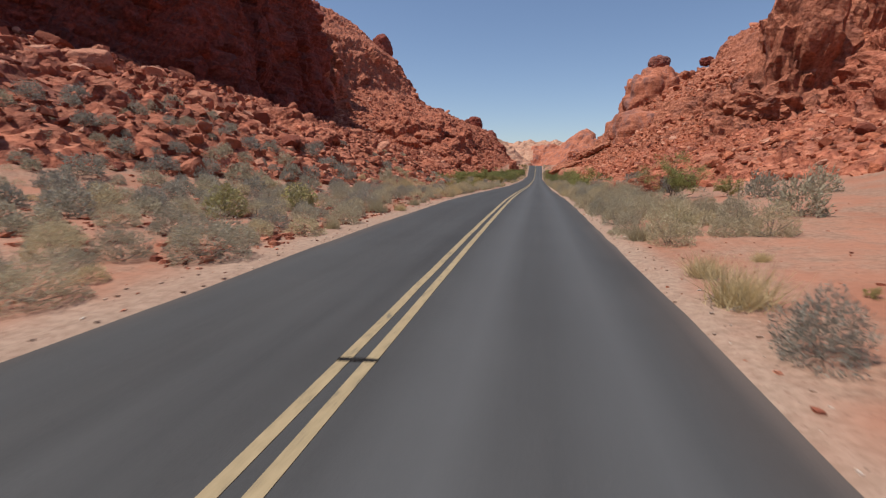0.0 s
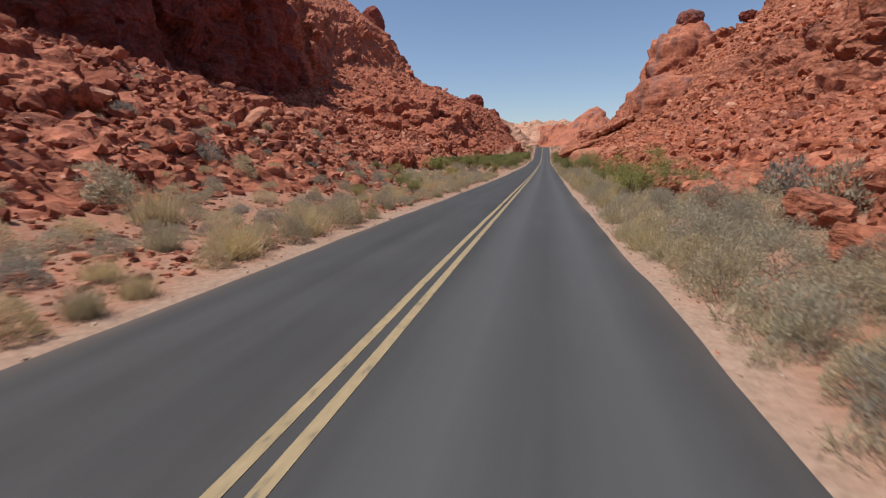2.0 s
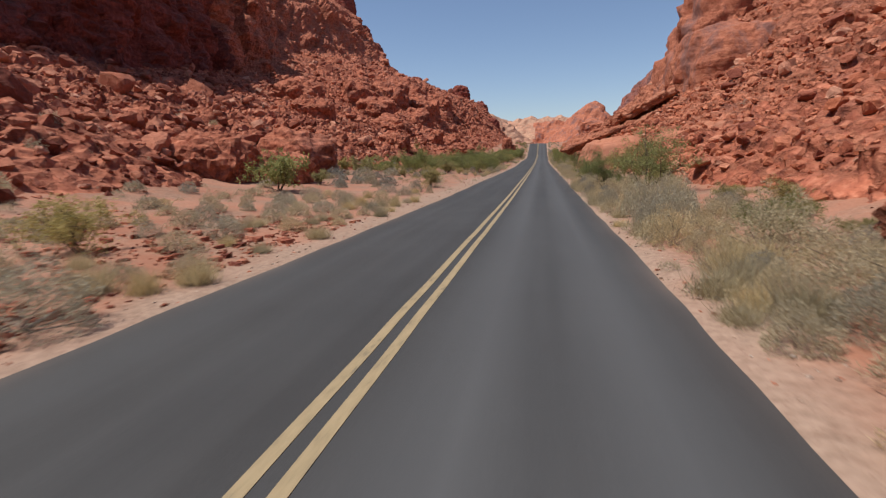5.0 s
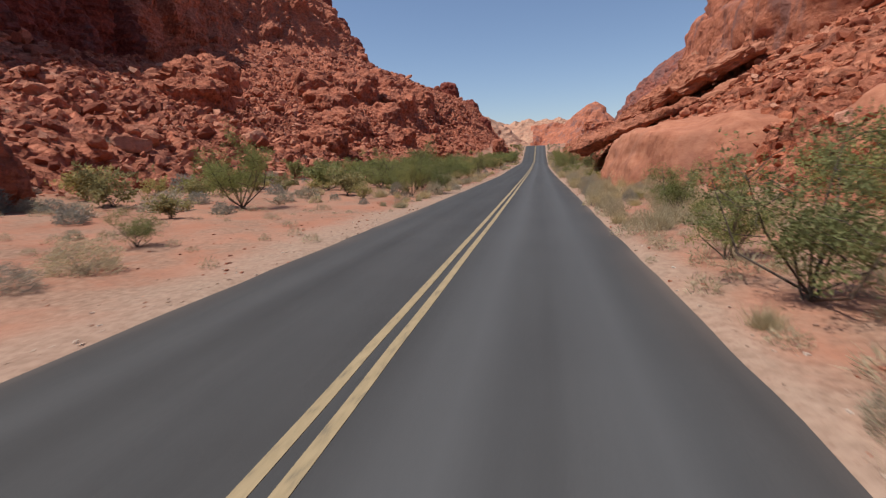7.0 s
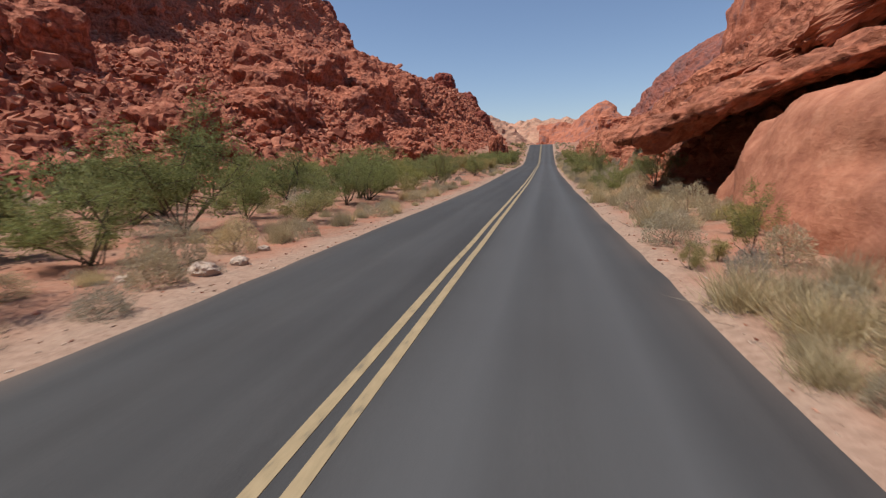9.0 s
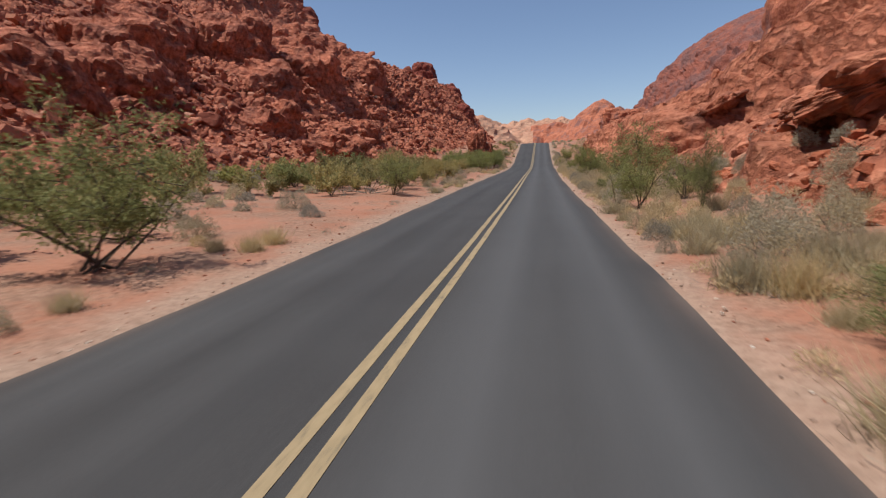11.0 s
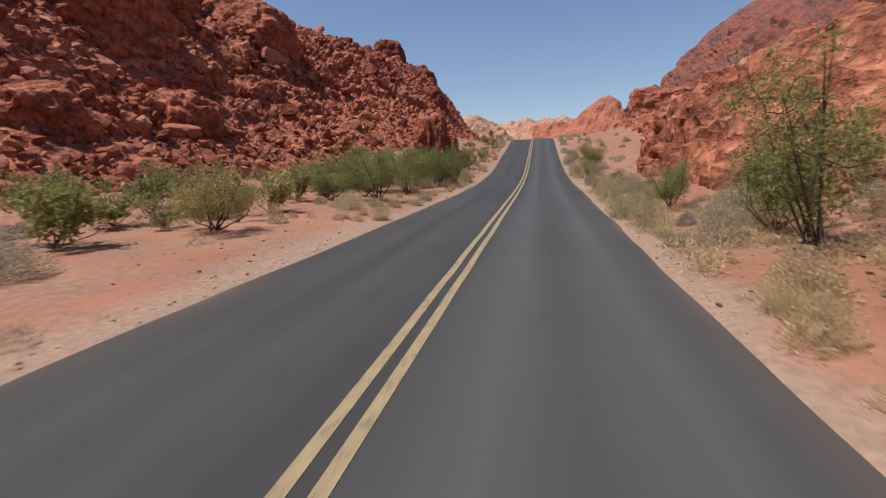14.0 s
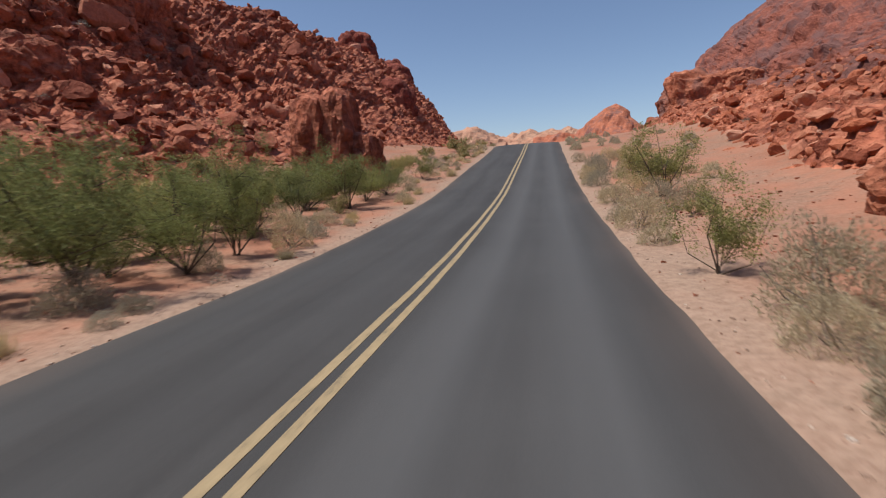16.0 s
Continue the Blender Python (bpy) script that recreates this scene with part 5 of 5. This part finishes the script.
row("sage", [(-7.1, 5.5, 1.6), (-8.1, 7.1, 0.8), (-10.2, 8.6, 1.2), (-6.9, 9.1, 2.1), (-8.0, 9.8, 0.9), (-6.5, 12.8, 1.2), (-12.1, 13.1, 1.3), (-6.5, 15.7, 1.4), (-17.1, 19.1, 1.3), (-18.9, 26.8, 1.2), (-6.3, 27.3, 0.6), (-6.6, 30.2, 1.5), (-16.8, 30.5, 1.7), (-11.2, 36.0, 1.8), (-9.8, 36.7, 0.9), (-12.2, 42.2, 1.8), (-7.0, 49.4, 1.2), (-6.4, 50.7, 1.1), (-6.5, 54.7, 1.2), (-8.8, 55.7, 1.2), (-7.1, 57.3, 0.8), (-6.5, 60.2, 1.5), (-6.3, 62.1, 1.8), (-9.2, 63.2, 1.2), (-6.2, 65.2, 0.5), (-9.5, 65.6, 2.1), (-7.6, 67.0, 0.7), (-8.9, 67.5, 1.5)])
row("sage", [(-6.3, 67.6, 1.9), (-6.9, 71.9, 1.3), (-9.6, 73.3, 1.4), (-6.6, 75.1, 1.2), (-13.4, 76.9, 1.8), (-9.0, 77.9, 1.9), (-6.6, 78.2, 2.1), (-9.2, 115.5, 1.8), (-12.0, 132.1, 0.9), (-6.3, 144.3, 1.0), (-8.4, 144.5, 0.8), (-11.2, 159.7, 2.1), (-10.6, 190.0, 1.8), (-14.5, 190.0, 1.1), (-16.6, 194.7, 1.6), (-14.8, 199.9, 1.1), (-10.5, 226.0, 2.4), (-12.2, 226.5, 2.4), (-10.0, 241.1, 0.9), (-10.0, 242.5, 1.6), (-6.3, 256.0, 0.6), (-6.5, 256.8, 0.7), (-8.3, 267.2, 1.4), (-10.2, 269.2, 2.4), (-8.4, 280.4, 1.6), (-8.5, 289.5, 2.0)])
row("sage", [(3.5, 13.4, 1.3), (2.8, 15.9, 0.9), (6.3, 17.3, 1.0), (5.0, 19.4, 1.1), (2.7, 21.9, 1.1), (12.5, 24.7, 1.7), (3.3, 26.8, 0.9), (3.5, 28.8, 1.7), (4.9, 30.1, 1.8), (3.3, 30.9, 1.2), (3.2, 33.1, 1.5), (4.1, 37.7, 1.6), (3.0, 48.5, 1.2), (3.0, 56.6, 1.4), (2.8, 59.3, 1.1), (2.7, 64.8, 0.4), (2.8, 66.2, 0.9), (3.8, 67.1, 0.8), (3.5, 101.8, 0.7), (2.9, 108.3, 1.0), (4.2, 110.2, 0.9), (2.6, 130.0, 1.4), (3.0, 134.3, 1.1), (3.1, 136.7, 1.0), (3.5, 142.0, 1.6), (3.8, 145.6, 0.8), (3.6, 149.8, 1.0), (3.1, 152.0, 1.8)], 1.35)
row("sage", [(4.5, 155.7, 2.2), (3.5, 159.6, 1.6), (3.0, 192.7, 1.3), (2.7, 202.6, 1.0), (3.0, 215.6, 1.3), (2.7, 235.6, 1.0), (2.9, 237.7, 0.8), (3.1, 248.3, 1.2), (3.2, 254.7, 1.2), (3.6, 257.2, 1.9), (3.1, 276.5, 1.6), (3.6, 280.8, 1.9)], 1.35)
row("grey", [(-11.6, 8.8, 1.1), (-15.9, 15.1, 1.1), (-18.9, 17.3, 1.9), (-13.7, 18.0, 1.1), (-15.3, 18.6, 1.5), (-7.8, 20.8, 2.2), (-18.5, 21.4, 1.7), (-17.7, 23.7, 1.5), (-16.2, 24.1, 1.6), (-15.1, 24.3, 1.7), (-6.2, 26.0, 0.5), (-18.0, 27.5, 1.3), (-8.1, 29.3, 1.0), (-18.9, 29.5, 1.9), (-18.4, 31.3, 1.5), (-14.2, 34.3, 2.2), (-15.7, 34.8, 2.2), (-17.6, 35.4, 1.7), (-18.9, 39.7, 1.6), (-15.8, 49.4, 1.6), (-21.1, 50.2, 1.5), (-6.3, 57.5, 0.7), (-10.0, 58.9, 1.0), (-8.3, 60.1, 1.0), (-13.3, 60.9, 1.7), (-11.3, 69.1, 1.6), (-11.5, 72.3, 1.0), (-8.3, 102.2, 1.2)])
row("grey", [(-10.0, 104.1, 1.5), (-11.8, 109.8, 1.8), (-15.9, 109.8, 1.3), (-14.8, 111.0, 1.3), (-8.9, 113.9, 1.0), (-19.6, 117.7, 2.2), (-24.0, 121.3, 2.2), (-22.4, 123.2, 2.2), (-21.4, 124.3, 1.3), (-16.7, 126.6, 2.2), (-14.2, 135.6, 1.6), (-24.0, 136.9, 2.2), (-17.5, 137.5, 1.4), (-22.8, 145.7, 2.2), (-11.5, 184.5, 0.9), (-13.4, 185.9, 1.5), (-24.0, 203.4, 2.2), (-23.4, 206.6, 2.2), (-9.1, 210.6, 1.0), (-10.0, 212.2, 1.2), (-9.1, 213.9, 1.4), (-17.9, 216.8, 1.4), (-21.5, 220.8, 2.0)])
row("grey", [(3.1, 5.7, 1.1), (8.3, 17.4, 1.9), (10.3, 24.9, 2.0), (4.6, 33.5, 1.1), (9.7, 39.3, 2.2), (8.9, 48.9, 2.2), (2.7, 54.9, 0.4), (5.0, 70.5, 1.2), (2.8, 111.3, 0.7), (3.0, 128.0, 0.7), (4.2, 131.3, 0.8), (5.3, 135.0, 1.0), (2.8, 143.0, 0.5), (3.7, 147.7, 1.1), (2.6, 181.7, 0.5), (2.8, 207.7, 0.5), (3.4, 212.5, 0.6), (3.7, 214.7, 0.7), (9.2, 215.8, 1.1), (3.7, 233.2, 0.6), (4.4, 235.2, 0.6), (4.5, 236.9, 1.3), (4.4, 242.0, 0.8), (3.1, 250.5, 0.5), (4.9, 255.4, 1.4), (8.4, 264.7, 1.2)], 1.35)
row("cholla", [(-10.1, 14.3, 1.5), (-9.9, 19.0, 1.7)])


# stretches of open sand
BARE = ((-15, -6, 183, 201), (-12, -6, 219, 235), (-13, -6, 98, 128), (3.0, 7, 257, 264))


def fill(kind, count, xs, ys, widths, seed, tall=1.0, room=0.5):
    """More of the same scrub between the plants already set, wherever there is room."""
    rnd = random.Random(seed)
    made = tries = 0
    while made < count and tries < count * 12:
        tries += 1
        x, y = rnd.uniform(*xs), rnd.uniform(*ys)
        w = rnd.uniform(*widths)
        if any(xa < x < xb and ya < y < yb for xa, xb, ya, yb in BARE):
            continue
        if any(abs(y - b) < 3 and math.hypot(x - a, y - b) < room * (w + c) for a, b, c in TAKEN):
            continue
        plant(kind, x, y, w, tall)
        made += 1


fill("grey", 130, (-27, -7.4), (5, 32), (0.7, 1.7), 1, 1.15, 0.42)
fill("sage", 40, (-15, -7), (5, 26), (0.8, 1.6), 41, 1.1, 0.42)
fill("grey", 40, (-20, -8), (30, 62), (0.5, 1.3), 17)
fill("sage", 50, (-14, -6.8), (4, 98), (0.6, 1.5), 2)
fill("dry", 90, (-16, -6.6), (4, 98), (0.5, 1.3), 22)
fill("sage", 46, (2.9, 6.2), (12, 112), (0.9, 2.0), 3, 1.35, 0.36)
fill("dry", 110, (2.5, 6.2), (14, 112), (0.7, 1.7), 23, 1.3, 0.34)
fill("grey", 24, (3.2, 6.4), (12, 112), (0.8, 1.6), 28, 1.3, 0.34)
fill("grass", 90, (2.35, 5), (26, 112), (0.5, 1.1), 4, 0.9, 0.3)
fill("grass", 60, (-9, -6), (20, 98), (0.5, 1.0), 14)
fill("grey", 30, (-24, -10), (60, 130), (0.6, 1.4), 5)
fill("creosote", 34, (-25, -9), (134, 188), (2.0, 3.8), 8)
fill("olive", 26, (-26, -8.5), (130, 200), (1.6, 3.2), 24)
fill("creosote", 22, (-22, -9), (192, 240), (2.0, 3.8), 19)
fill("olive", 34, (-24, -9), (196, 285), (1.6, 3.2), 9)
fill("tree", 22, (-17, -8.2), (244, 284), (2.4, 3.8), 20)
fill("tree", 22, (-18, -9), (140, 172), (2.6, 4.2), 26, 1.0, 0.36)
fill("sage", 24, (3.6, 9), (178, 206), (0.8, 1.8), 31, 1.35, 0.36)
fill("grass", 24, (3.1, 7), (178, 206), (0.6, 1.2), 32, 1.0, 0.3)
fill("sage", 18, (3.5, 8), (229, 246), (0.8, 1.8), 33, 1.4, 0.36)
fill("olive", 10, (3.4, 6.4), (182, 246), (1.2, 2.2), 34, 1.0, 0.36)
fill("tree", 14, (-16, -8.6), (244, 276), (2.2, 3.6), 35, 1.0, 0.3)
fill("creosote", 12, (-15, -8), (242, 286), (1.6, 2.8), 36, 1.0, 0.32)
fill("dry", 12, (-16, -7), (136, 184), (0.6, 1.3), 29)
fill("grass", 26, (-12, -6.8), (136, 184), (0.5, 1.1), 30)
fill("olive", 26, (-20, -8.8), (200, 224), (2.0, 3.2), 27, 1.2, 0.36)
fill("creosote", 18, (3.6, 6.4), (168, 245), (1.4, 3.0), 15)
fill("olive", 25, (3.2, 8), (55, 112), (0.9, 2.0), 18)
fill("grass", 110, (2.5, 6.0), (122, 246), (0.5, 1.2), 6, 0.95, 0.3)
fill("dry", 100, (2.6, 6.5), (122, 290), (0.7, 1.8), 7, 1.25, 0.36)
fill("dry", 40, (-10, -6.5), (150, 312), (0.5, 1.3), 10)
fill("grey", 45, (-26, -8), (120, 250), (0.5, 1.4), 11)
fill("sage", 30, (3, 12), (264, 322), (0.6, 1.5), 12)
fill("olive", 18, (-13, -7.2), (280, 325), (0.8, 1.8), 13)
fill("grass", 70, (-8.5, -6.2), (130, 320), (0.4, 0.9), 16)
fill("sage", 40, (-45, -18), (25, 130), (0.7, 1.5), 21)
for i, (x, y, size) in enumerate([(-10.2, 198.5, 1.9), (-12.5, 200.6, 1.6), (-9.5, 206.0, 1.3), (-13.5, 131, 1.2), (-12.0, 160.5, 1.4)]):
    fallen_branch(x, y, size, 600 + i)
for i, (x, y, s) in enumerate([(-6.6, 146.8, 0.24), (-6.5, 147.8, 0.17), (-6.9, 149.4, 0.13), (-7.6, 145.9, 0.12), (3.3, 262.5, 0.12)]):
    crag("pale_boulder", "small pale stone lying at the road edge", "stone", (x, y, sand_at(x, y) + 0.3 * s), (1.2 * s, s, 0.75 * s), 180 + i, CHIPS, level=3, rough=0.8, group="pale stones at the road edge")
low_scrub("low_scrub", "low dry tufts and small grey bushes on the sand", 620, 501, (-26, -6.3), (2, 130), (0.2, 0.65), DRY)
low_scrub("low_scrub_left", "low dry tufts and small grey bushes on the sand", 420, 502, (-24, -6.3), (130, 320), (0.2, 0.6), GREY_SAGE)
low_scrub("low_scrub_right", "low dry tufts and small tan bushes on the sand", 720, 503, (2.3, 7.0), (14, 128), (0.25, 0.8), DRY, 200)
low_scrub("dry_scrub_right", "low dry tufts and small tan bushes on the sand", 520, 506, (2.4, 7.5), (165, 248), (0.25, 0.8), DRY, 200)
low_scrub("slope_scrub", "sparse grey bushes among the rubble", 160, 504, (-60, -24), (20, 300), (0.6, 1.3), GREY_SAGE, 160)
low_scrub("slope_scrub_right", "sparse grey bushes among the rocks", 90, 505, (9, 45), (30, 300), (0.5, 1.2), GREY_SAGE, 160)
